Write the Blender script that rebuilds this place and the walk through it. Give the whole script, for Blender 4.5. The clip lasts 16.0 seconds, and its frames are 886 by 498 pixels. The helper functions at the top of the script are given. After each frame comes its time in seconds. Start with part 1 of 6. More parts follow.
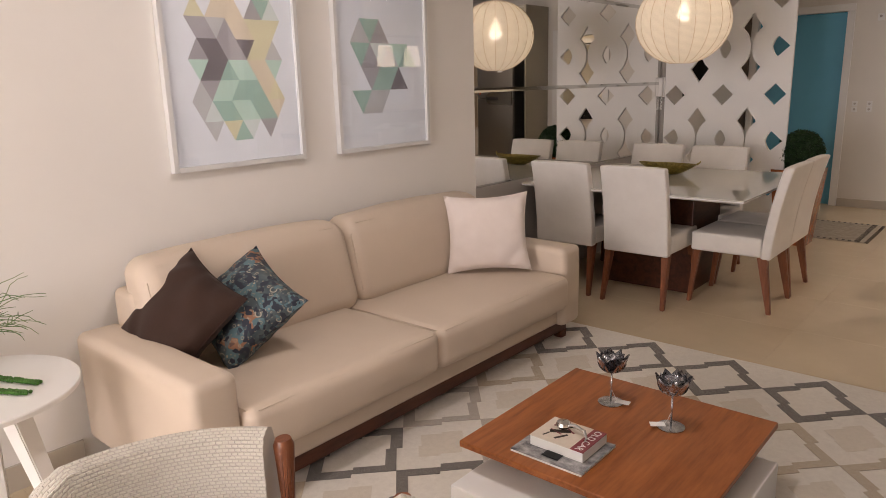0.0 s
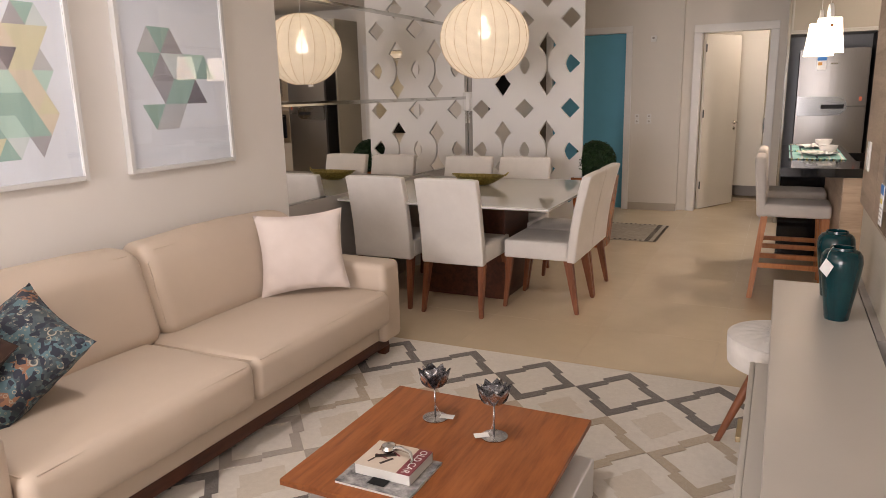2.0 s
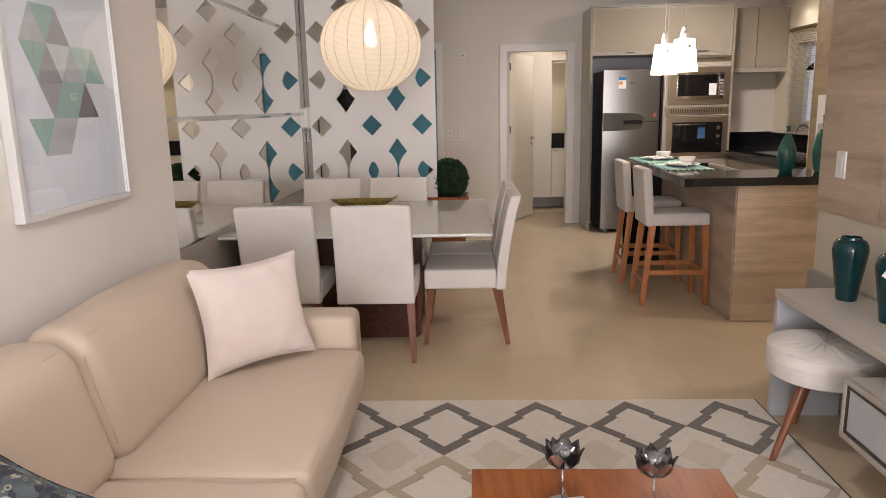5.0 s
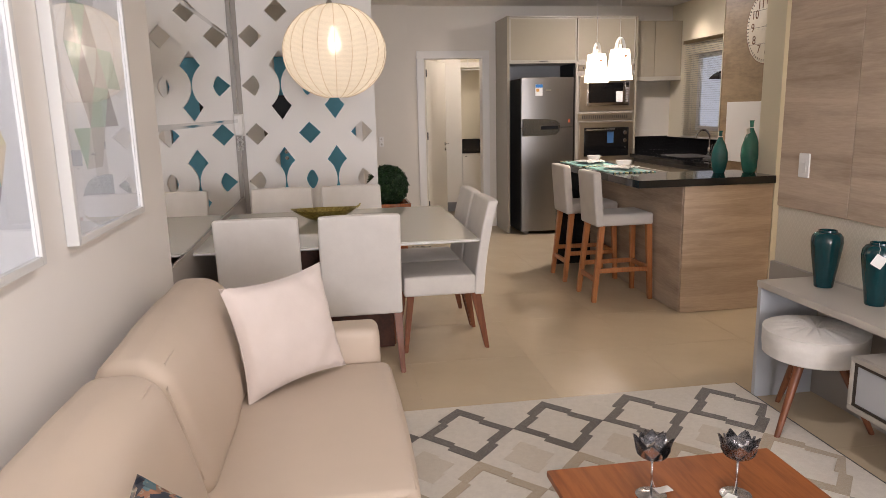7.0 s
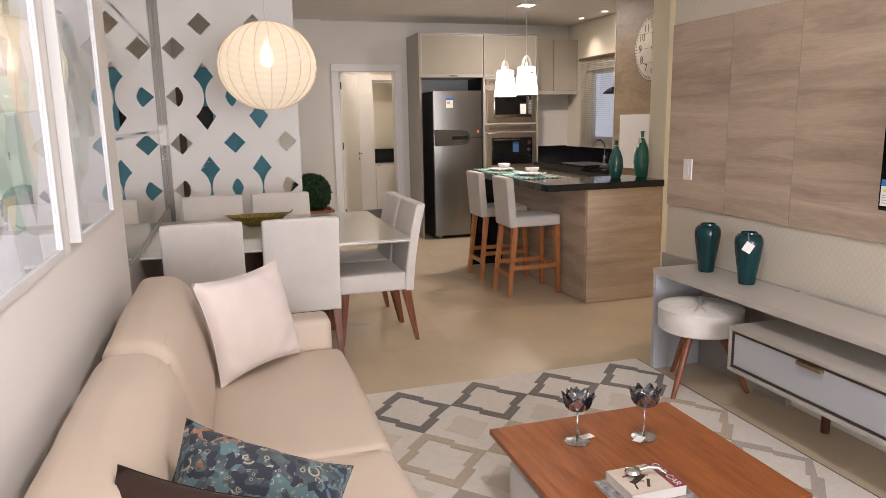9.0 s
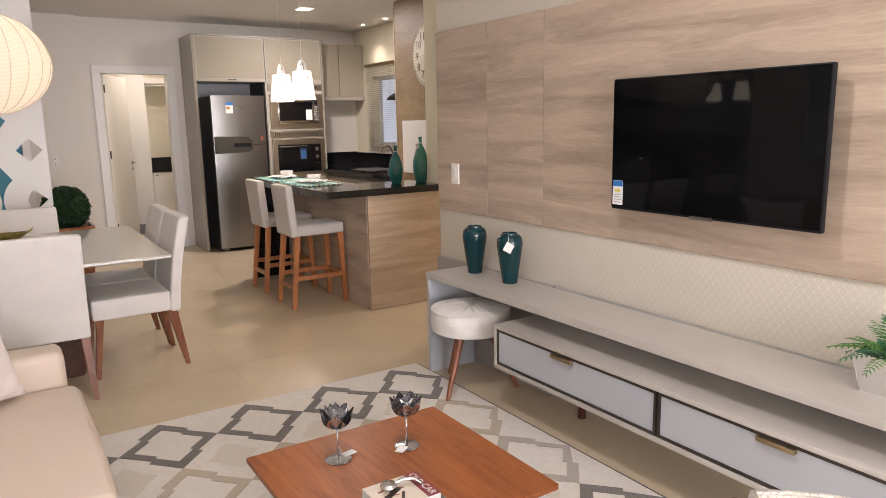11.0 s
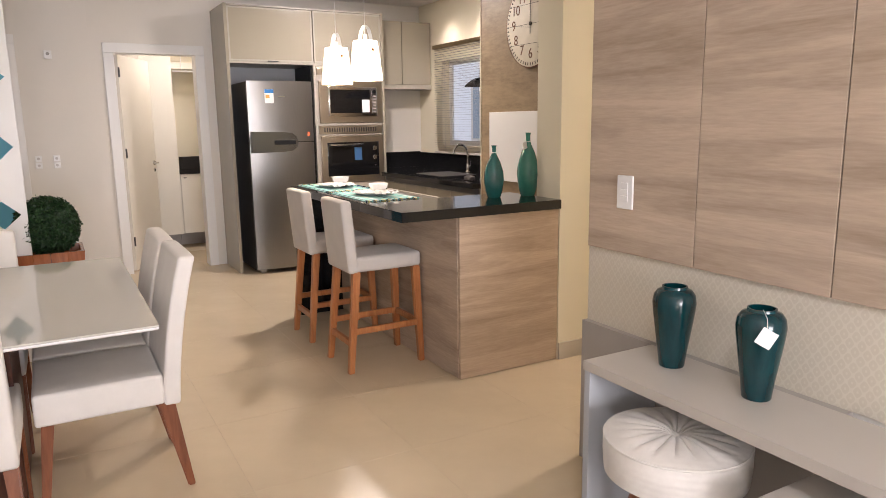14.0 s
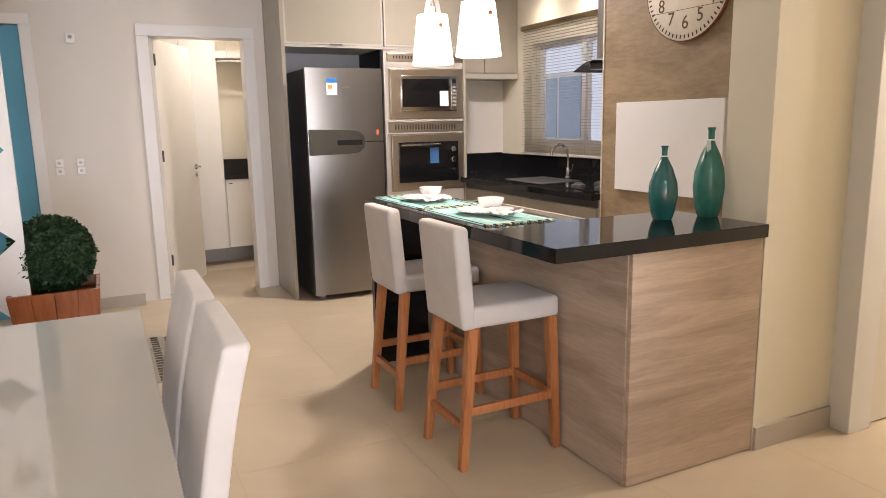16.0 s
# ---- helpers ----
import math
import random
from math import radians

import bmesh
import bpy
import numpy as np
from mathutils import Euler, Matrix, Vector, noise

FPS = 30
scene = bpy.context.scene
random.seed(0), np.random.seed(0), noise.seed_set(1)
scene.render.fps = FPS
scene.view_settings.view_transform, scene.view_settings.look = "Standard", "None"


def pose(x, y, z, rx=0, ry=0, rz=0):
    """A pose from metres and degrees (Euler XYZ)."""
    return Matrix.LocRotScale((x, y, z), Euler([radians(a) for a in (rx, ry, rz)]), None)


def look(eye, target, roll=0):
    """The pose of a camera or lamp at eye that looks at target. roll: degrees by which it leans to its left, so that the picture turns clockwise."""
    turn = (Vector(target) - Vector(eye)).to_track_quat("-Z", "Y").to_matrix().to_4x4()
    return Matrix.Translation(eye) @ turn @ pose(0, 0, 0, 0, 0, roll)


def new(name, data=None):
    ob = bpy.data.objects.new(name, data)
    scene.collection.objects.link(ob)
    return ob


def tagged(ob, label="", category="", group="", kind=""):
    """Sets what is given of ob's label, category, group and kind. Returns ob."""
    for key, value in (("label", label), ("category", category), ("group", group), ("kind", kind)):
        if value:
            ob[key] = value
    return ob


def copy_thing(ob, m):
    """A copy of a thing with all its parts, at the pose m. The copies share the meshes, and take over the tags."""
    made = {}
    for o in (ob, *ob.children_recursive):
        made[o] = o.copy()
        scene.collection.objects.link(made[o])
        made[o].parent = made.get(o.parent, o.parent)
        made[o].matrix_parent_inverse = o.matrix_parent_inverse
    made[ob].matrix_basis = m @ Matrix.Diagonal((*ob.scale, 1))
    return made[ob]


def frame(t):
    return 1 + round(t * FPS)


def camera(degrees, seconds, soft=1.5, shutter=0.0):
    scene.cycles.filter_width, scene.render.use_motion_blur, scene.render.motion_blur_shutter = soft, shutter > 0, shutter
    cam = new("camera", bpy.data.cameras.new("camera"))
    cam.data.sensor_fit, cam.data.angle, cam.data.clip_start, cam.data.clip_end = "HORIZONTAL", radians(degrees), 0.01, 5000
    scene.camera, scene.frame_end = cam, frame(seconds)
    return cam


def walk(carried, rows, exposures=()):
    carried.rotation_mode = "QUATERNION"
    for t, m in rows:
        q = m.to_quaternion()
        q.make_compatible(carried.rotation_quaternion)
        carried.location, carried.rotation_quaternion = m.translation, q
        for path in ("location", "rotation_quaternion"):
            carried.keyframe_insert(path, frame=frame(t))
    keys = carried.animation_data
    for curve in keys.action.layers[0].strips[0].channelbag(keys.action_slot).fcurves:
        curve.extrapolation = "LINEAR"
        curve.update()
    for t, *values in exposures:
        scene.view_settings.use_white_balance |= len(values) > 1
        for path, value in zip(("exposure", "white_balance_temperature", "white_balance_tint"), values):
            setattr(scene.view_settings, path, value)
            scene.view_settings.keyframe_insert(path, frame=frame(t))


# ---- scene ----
cam = camera(65.1, 16.0, soft=0.6)
PATH = [
    (0, (2.776, 1.132, 1.45), (1.504, 2.605, 0.988), -1.5),
    (0.5, (2.789, 1.158, 1.444), (1.613, 2.711, 0.992), -1.5),
    (1, (2.81, 1.186, 1.447), (1.733, 2.811, 1.0), -1.5),
    (1.5, (2.83, 1.208, 1.445), (1.858, 2.899, 1.003), -1.5),
    (2, (2.753, 1.23, 1.444), (1.899, 2.985, 1.009), -1.4),
    (2.5, (2.592, 1.284, 1.437), (1.914, 3.118, 1.016), -1.6),
    (3, (2.452, 1.321, 1.437), (2.005, 3.228, 1.031), -1.5),
    (3.5, (2.23, 1.435, 1.41), (1.97, 3.377, 1.01), -1.3),
    (4, (1.941, 1.471, 1.421), (1.775, 3.424, 1.021), -0.9),
    (4.5, (1.644, 1.466, 1.432), (1.522, 3.422, 1.031), -1.0),
    (7, (0.735, 1.516, 1.458), (1.034, 3.454, 1.065), -1.3),
    (7.5, (0.577, 1.427, 1.464), (1.023, 3.34, 1.088), -1.0),
    (8, (0.475, 1.314, 1.463), (0.977, 3.214, 1.092), -1.0),
    (10.5, (0.58, 1.15, 1.474), (1.47, 2.904, 1.111), -1.2),
    (11, (0.732, 1.199, 1.457), (1.795, 2.854, 1.095), -1.1),
    (11.5, (0.942, 1.308, 1.433), (2.089, 2.906, 1.074), -0.8),
    (12, (1.053, 1.545, 1.413), (2.209, 3.136, 1.049), -0.8),
    (12.5, (1.143, 1.834, 1.417), (2.282, 3.438, 1.054), -0.8),
    (13, (1.26, 2.16, 1.409), (2.353, 3.795, 1.045), -0.9),
    (13.5, (1.279, 2.487, 1.406), (2.295, 4.171, 1.044), -0.8),
    (14, (1.256, 2.827, 1.409), (2.218, 4.542, 1.046), -0.8),
    (14.5, (1.269, 3.161, 1.387), (2.19, 4.899, 1.026), -0.8),
    (15, (1.31, 3.472, 1.394), (2.194, 5.229, 1.034), -1.0),
    (15.5, (1.349, 3.786, 1.394), (2.213, 5.553, 1.035), -1.0),
    (16, (1.446, 4.076, 1.381), (2.308, 5.845, 1.018), -1.1),
]
walk(cam, [(t, look(eye, target, roll)) for t, eye, target, roll in PATH],
     exposures=[(0, -0.43, 6800, 20), (1.0, -0.20, 6750, 20), (2.0, -0.14, 6700, 19), (3.5, -0.04, 6500, 18), (7.0, -0.03, 6350, 17), (8.0, 0.0, 6250, 17), (10.5, 0.24, 6250, 17), (12.5, 0.36, 6250, 17), (13.5, 0.50, 6250, 17), (16.0, 0.60, 6150, 17)])

# ---- world and light ----
world = bpy.data.worlds.new("world")
scene.world = world
world.use_nodes = True
wn = world.node_tree
sky = wn.nodes.new("ShaderNodeTexSky")
sky.sky_type = "NISHITA"
sky.sun_disc = False
sky.sun_elevation, sky.sun_rotation = radians(49), radians(260)
wn.links.new(sky.outputs[0], wn.nodes["Background"].inputs[0])
wn.nodes["Background"].inputs[1].default_value = 0.10

H = 2.66          # ceiling height


def lamp(name, kind, m, energy, color=(1, 1, 1), size=0.1, size_y=None, spread=None):
    d = bpy.data.lights.new(name, kind)
    d.energy, d.color = energy, color
    if kind == "AREA":
        d.size = size
        if size_y:
            d.shape, d.size_y = "RECTANGLE", size_y
        if spread:
            d.spread = radians(spread)
    elif kind != "SUN":
        d.shadow_soft_size = size
    if kind == "SPOT":
        d.spot_size, d.spot_blend = radians(spread or 90), 0.8
    ob = new(name, d)
    ob.matrix_basis = m
    return ob


DAY = (1.0, 0.985, 0.98)
WARM = (1.0, 0.86, 0.73)
# daylight of the balcony doors behind the walk
lamp("balcony_daylight", "AREA", look((1.55, -3.1, 1.25), (1.55, 5, 1.0)), 245, DAY, 2.5, 2.1)
sun = lamp("sun", "SUN", look((-6, -1, 7), (0, 0, 0)), 1.4, (1, 0.97, 0.93))
sun.data.angle = radians(10)

# ---- materials ----


def material(name, color, rough=0.5, metal=0.0, vary=0.06, scale=8.0, bump=0.0, bump_scale=150.0,
             stretch=(1, 1, 1), sheen=0.0, coat=0.0, color2=None, spec=0.5):
    m = bpy.data.materials.new(name)
    m.use_nodes = True
    n, l = m.node_tree.nodes, m.node_tree.links
    b = n["Principled BSDF"]
    b.inputs["Roughness"].default_value, b.inputs["Metallic"].default_value = rough, metal
    b.inputs["Specular IOR Level"].default_value = spec
    b.inputs["Sheen Weight"].default_value, b.inputs["Coat Weight"].default_value = sheen, coat
    b.inputs["Coat Roughness"].default_value = 0.08
    tc, mp = n.new("ShaderNodeTexCoord"), n.new("ShaderNodeMapping")
    l.new(tc.outputs["Object"], mp.inputs[0])
    mp.inputs["Scale"].default_value = stretch
    no = n.new("ShaderNodeTexNoise")
    no.inputs["Scale"].default_value, no.inputs["Detail"].default_value = scale, 6
    no.inputs["Roughness"].default_value = 0.6
    l.new(mp.outputs[0], no.inputs["Vector"])
    r = n.new("ShaderNodeValToRGB")
    c2 = color2 or tuple(c * (1 - 2.2 * vary) for c in color)
    r.color_ramp.elements[0].position, r.color_ramp.elements[1].position = 0.32, 0.68
    r.color_ramp.elements[0].color, r.color_ramp.elements[1].color = (*c2, 1), (*color, 1)
    l.new(no.outputs[0], r.inputs[0])
    l.new(r.outputs[0], b.inputs["Base Color"])
    if bump:
        nb = n.new("ShaderNodeTexNoise")
        nb.inputs["Scale"].default_value, nb.inputs["Detail"].default_value = bump_scale, 4
        bp = n.new("ShaderNodeBump")
        bp.inputs["Strength"].default_value, bp.inputs["Distance"].default_value = bump, 0.004
        l.new(tc.outputs["Object"], nb.inputs["Vector"])
        l.new(nb.outputs[0], bp.inputs["Height"])
        l.new(bp.outputs[0], b.inputs["Normal"])
    return m


def wood(name, pale, dark, stretch, rough=0.4, scale=3.0, fine=28.0, gloss=0.0, mix=0.45, detail=6, spec=0.35, ends=(0.36, 0.58), twist=1.2, figure=0.0):
    """Wood: broad figure and fine grain, drawn out along one axis."""
    m = bpy.data.materials.new(name)
    m.use_nodes = True
    n, l = m.node_tree.nodes, m.node_tree.links
    b = n["Principled BSDF"]
    tc, mp = n.new("ShaderNodeTexCoord"), n.new("ShaderNodeMapping")
    mp.inputs["Scale"].default_value = stretch
    oi = n.new("ShaderNodeObjectInfo")
    sh = n.new("ShaderNodeVectorMath")
    sc = n.new("ShaderNodeVectorMath")
    sc.operation = "SCALE"
    sc.inputs[0].default_value = (7.3, 5.1, 3.7)
    l.new(oi.outputs["Random"], sc.inputs["Scale"])
    l.new(tc.outputs["Object"], sh.inputs[0])
    l.new(sc.outputs[0], sh.inputs[1])
    l.new(sh.outputs[0], mp.inputs[0])
    big, small = n.new("ShaderNodeTexNoise"), n.new("ShaderNodeTexNoise")
    big.inputs["Scale"].default_value, big.inputs["Detail"].default_value = scale, 5
    big.inputs["Distortion"].default_value = twist
    small.inputs["Scale"].default_value, small.inputs["Detail"].default_value = fine, detail
    small.inputs["Roughness"].default_value = 0.62
    l.new(mp.outputs[0], big.inputs["Vector"])
    l.new(mp.outputs[0], small.inputs["Vector"])
    mx = n.new("ShaderNodeMix")
    mx.inputs[0].default_value = mix
    l.new(big.outputs[0], mx.inputs[2])
    l.new(small.outputs[0], mx.inputs[3])
    tone = mx.outputs[0]
    if figure:          # growth rings cut lengthwise, and pale streaks
        k, sn_, up_ = n.new("ShaderNodeMath"), n.new("ShaderNodeMath"), n.new("ShaderNodeMath")
        k.operation, sn_.operation, up_.operation = "MULTIPLY", "SINE", "MULTIPLY_ADD"
        k.inputs[1].default_value = 48.0
        up_.inputs[1].default_value, up_.inputs[2].default_value = figure, 0.0
        l.new(big.outputs[0], k.inputs[0])
        l.new(k.outputs[0], sn_.inputs[0])
        l.new(sn_.outputs[0], up_.inputs[0])
        ad = n.new("ShaderNodeMath")
        l.new(mx.outputs[0], ad.inputs[0])
        l.new(up_.outputs[0], ad.inputs[1])
        tone = ad.outputs[0]
    r = n.new("ShaderNodeValToRGB")
    r.color_ramp.elements[0].position, r.color_ramp.elements[1].position = ends
    r.color_ramp.elements[0].color, r.color_ramp.elements[1].color = (*dark, 1), (*pale, 1)
    l.new(tone, r.inputs[0])
    l.new(r.outputs[0], b.inputs["Base Color"])
    b.inputs["Roughness"].default_value, b.inputs["Coat Weight"].default_value = rough, gloss
    b.inputs["Specular IOR Level"].default_value = spec
    bp = n.new("ShaderNodeBump")
    bp.inputs["Strength"].default_value, bp.inputs["Distance"].default_value = 0.12, 0.003
    l.new(small.outputs[0], bp.inputs["Height"])
    l.new(bp.outputs[0], b.inputs["Normal"])
    return m


def glass(name, tint=(1, 1, 1), rough=0.0):
    m = bpy.data.materials.new(name)
    m.use_nodes = True
    b = m.node_tree.nodes["Principled BSDF"]
    b.inputs["Base Color"].default_value = (*tint, 1)
    b.inputs["Transmission Weight"].default_value, b.inputs["Roughness"].default_value = 1.0, rough
    b.inputs["IOR"].default_value = 1.45
    return m


def glow(name, color, strength):
    m = bpy.data.materials.new(name)
    m.use_nodes = True
    b = m.node_tree.nodes["Principled BSDF"]
    b.inputs["Base Color"].default_value = (*color, 1)
    b.inputs["Emission Color"].default_value, b.inputs["Emission Strength"].default_value = (*color, 1), strength
    return m


def fabric(name, color, color2, weave=420.0, strength=0.25, sheen=0.2, rough=0.9):
    """Woven cloth: crossed threads as relief, soft mottling in colour."""
    m = material(name, color, rough, 0, scale=9, color2=color2, sheen=sheen, spec=0.25)
    n, l = m.node_tree.nodes, m.node_tree.links
    tc = n.new("ShaderNodeTexCoord")
    w1, w2 = n.new("ShaderNodeTexWave"), n.new("ShaderNodeTexWave")
    w1.bands_direction, w2.bands_direction = "DIAGONAL", "Z"
    for w in (w1, w2):
        w.inputs["Scale"].default_value, w.inputs["Distortion"].default_value = weave / 20, 1.5
        w.inputs["Detail"].default_value = 1
        l.new(tc.outputs["Object"], w.inputs["Vector"])
    mx = n.new("ShaderNodeMix")
    mx.inputs[0].default_value = 0.5
    l.new(w1.outputs["Fac"], mx.inputs[2])
    l.new(w2.outputs["Fac"], mx.inputs[3])
    bp = n.new("ShaderNodeBump")
    bp.inputs["Strength"].default_value, bp.inputs["Distance"].default_value = strength, 0.002
    l.new(mx.outputs[0], bp.inputs["Height"])
    l.new(bp.outputs[0], n["Principled BSDF"].inputs["Normal"])
    return m


M = dict(
    wall=material("wall_paint", (0.80, 0.775, 0.74), 0.75, vary=0.012, scale=2.5, bump=0.05, bump_scale=220),
    cream=material("cream_wall_paint", (0.78, 0.72, 0.57), 0.75, vary=0.012, scale=2.5, bump=0.05, bump_scale=220),
    ceiling=material("ceiling_paint", (0.82, 0.80, 0.77), 0.85, vary=0.01, scale=2),
    far_wall=material("beige_wall_paint", (0.75, 0.715, 0.66), 0.75, vary=0.015, scale=2.5, bump=0.05, bump_scale=220),
    steel_trim=material("warm_steel_trim", (0.54, 0.46, 0.35), 0.34, 1.0, vary=0.04, scale=6, stretch=(60, 1, 1)),
    handle_steel=material("grey_smoked_chrome", (0.22, 0.22, 0.22), 0.2, 1.0, vary=0.03),
    fridge_side=material("dark_grey_enamel", (0.045, 0.043, 0.041), 0.4, vary=0.03),
    white=material("white_lacquer", (0.80, 0.79, 0.77), 0.35, vary=0.01, scale=3),
    panel_white=material("white_matt_panel", (0.86, 0.855, 0.845), 0.5, vary=0.01, scale=3),
    door=material("cream_door_paint", (0.78, 0.74, 0.66), 0.45, vary=0.015, scale=3),
    blue=material("blue_door_paint", (0.12, 0.43, 0.62), 0.5, vary=0.03, scale=3),
    tile=material("porcelain_tile", (0.64, 0.53, 0.375), 0.24, vary=0.05, scale=3.5, spec=0.45, color2=(0.595, 0.49, 0.345)),
    grout=material("grout", (0.54, 0.455, 0.335), 0.9, vary=0.05),
    skirting=material("beige_skirting", (0.50, 0.45, 0.38), 0.4, vary=0.03),
    oak=wood("grey_oak_laminate", (0.545, 0.437, 0.34), (0.295, 0.226, 0.168), (1.2, 0.42, 4.6), 0.5, 2.0, 30, mix=0.30, detail=8, spec=0.2, ends=(0.30, 0.66), twist=0.9, figure=0.016),
    oak_x=wood("grey_oak_laminate_cross", (0.56, 0.432, 0.32), (0.30, 0.222, 0.158), (0.42, 1.2, 4.6), 0.45, 2.0, 30, mix=0.30, detail=8, spec=0.2, ends=(0.30, 0.66), twist=0.9, figure=0.016),
    stone=wood("brown_stone_laminate", (0.36, 0.265, 0.16), (0.185, 0.132, 0.078), (1, 0.8, 3.0), 0.5, 2.2, 16, mix=0.4, ends=(0.30, 0.66)),
    walnut=wood("red_brown_wood", (0.36, 0.118, 0.034), (0.21, 0.062, 0.018), (9, 0.9, 9), 0.36, 1.6, 7, 0.0, 0.5),
    leg=wood("reddish_leg_wood", (0.24, 0.084, 0.037), (0.15, 0.048, 0.021), (9, 9, 1.2), 0.35, 2, 8, 0.15),
    orange=wood("orange_brown_wood", (0.46, 0.185, 0.065), (0.33, 0.115, 0.038), (9, 9, 1.2), 0.35, 2, 8, 0.2),
    redboard=wood("red_planter_wood", (0.40, 0.135, 0.05), (0.27, 0.08, 0.03), (9, 9, 1.2), 0.25, 2, 8, 0.3),
    darkwood=wood("dark_plinth_wood", (0.10, 0.032, 0.016), (0.05, 0.017, 0.009), (6, 1, 6), 0.4, 2, 8, 0.0),
    grey_lac=material("warm_grey_lacquer", (0.50, 0.465, 0.42), 0.32, vary=0.015, scale=3),
    greige=material("greige_lacquer", (0.35, 0.315, 0.25), 0.10, vary=0.012, scale=3, spec=0.4),
    greige_matt=material("greige_carcass", (0.42, 0.385, 0.33), 0.4, vary=0.015, scale=3),
    dado=material("grey_dado_laminate", (0.36, 0.335, 0.31), 0.4, vary=0.02, scale=3),
    bluegrey=material("bluish_grey_board", (0.46, 0.48, 0.51), 0.45, vary=0.015, scale=3),
    granite=material("black_granite", (0.012, 0.012, 0.013), 0.07, vary=0.1, scale=250, spec=0.5, color2=(0.006, 0.006, 0.007)),
    steel=material("brushed_steel", (0.29, 0.278, 0.268), 0.34, 1.0, vary=0.04, scale=6, stretch=(60, 1, 1), bump=0.02),
    steel_dark=material("dark_steel", (0.09, 0.09, 0.09), 0.35, 0.6, vary=0.05),
    chrome=material("chrome", (0.70, 0.70, 0.70), 0.10, 1.0, vary=0.01),
    pewter=material("antique_silver", (0.74, 0.74, 0.77), 0.22, 0.9, vary=0.25, scale=40, bump=0.25, bump_scale=90),
    brass=material("brushed_bronze", (0.42, 0.33, 0.20), 0.3, 1.0, vary=0.05),
    gold=material("hammered_gold_green", (0.58, 0.49, 0.17), 0.34, 0.7, vary=0.25, scale=60, bump=0.6, bump_scale=70),
    black=material("black_plastic", (0.010, 0.010, 0.011), 0.45, vary=0.05, spec=0.2),
    screen=material("tv_glass", (0.003, 0.003, 0.0035), 0.03, vary=0.02, spec=0.12),
    ovenglass=material("oven_glass", (0.008, 0.008, 0.009), 0.06, vary=0.02),
    leather=material("beige_leatherette", (0.62, 0.515, 0.415), 0.50, vary=0.02, scale=4, bump=0.12, bump_scale=700, spec=0.4),
    chair=fabric("off_white_cloth", (0.75, 0.715, 0.675), (0.70, 0.665, 0.625), 700, 0.05),
    stoolcloth=fabric("pale_grey_cloth", (0.58, 0.54, 0.50), (0.53, 0.495, 0.455), 700, 0.05),
    pink=fabric("blush_cloth", (0.72, 0.635, 0.585), (0.68, 0.595, 0.545), 900, 0.05),
    brown=material("brown_velvet", (0.038, 0.018, 0.012), 0.75, vary=0.1, scale=12, spec=0.2, sheen=0.08, bump=0.1, bump_scale=300),
    velvet=fabric("cream_striped_velvet", (0.74, 0.71, 0.67), (0.62, 0.59, 0.55), 300, 0.4, 0.3),
    teal=material("teal_ceramic", (0.0008, 0.040, 0.048), 0.08, vary=0.3, scale=16, stretch=(3, 3, 0.4), coat=0.1, color2=(0.0006, 0.024, 0.030)),
    jade=material("jade_ceramic", (0.045, 0.22, 0.165), 0.1, vary=0.15, scale=10, coat=0.4, color2=(0.03, 0.16, 0.125)),
    china=material("white_china", (0.80, 0.79, 0.77), 0.12, vary=0.01, coat=0.3),
    paper=material("white_paper", (0.82, 0.82, 0.80), 0.7, vary=0.01),
    plastic=material("white_plastic", (0.80, 0.79, 0.77), 0.3, vary=0.01),
    mirror=material("silvered_mirror", (0.88, 0.875, 0.86), 0.015, 1.0, vary=0.0),
    bevel=material("mirror_bevel", (0.60, 0.60, 0.58), 0.08, 1.0, vary=0.02),
    glass=glass("clear_glass"),
    lampglow=glow("lamp_diffuser", (1.0, 0.90, 0.74), 9.0),
)


# ---- building helpers ----


def obj(name, bm, mat, parent=None, smooth=False):
    me = bpy.data.meshes.new(name)
    bmesh.ops.recalc_face_normals(bm, faces=bm.faces)
    bm.to_mesh(me)
    bm.free()
    for mm in (mat if isinstance(mat, (list, tuple)) else [mat]):
        me.materials.append(mm)
    if smooth:
        me.shade_smooth()
        me.set_sharp_from_angle(angle=radians(38))
        if len(me.polygons) <= 120:          # flat sides of bevelled boards stay flat
            for p in me.polygons:
                p.use_smooth = max(abs(c) for c in p.normal) < 0.9999
    ob = new(name, me)
    ob.parent = parent
    return ob


def part(name, bm, mat, parent, label="", smooth=True):
    ob = obj(name, bm, mat, parent, smooth)
    if label:
        tagged(ob, label)
    return ob


def thing(name, m, label, category, group="", kind=""):
    e = new(name)
    e.empty_display_size = 0.1
    e.matrix_basis = m
    return tagged(e, label, category, group, kind)


def box(x0, x1, y0, y1, z0, z1, bevel=0.0, seg=2, bm=None):
    b = bmesh.new()
    bmesh.ops.create_cube(b, size=1.0)
    for v in b.verts:
        v.co = Vector((x0 + (v.co.x + 0.5) * (x1 - x0), y0 + (v.co.y + 0.5) * (y1 - y0), z0 + (v.co.z + 0.5) * (z1 - z0)))
    if bevel:
        bmesh.ops.bevel(b, geom=b.edges[:], offset=bevel, segments=seg, affect="EDGES", profile=0.5)
    if bm is None:
        return b
    join(bm, b)
    return bm


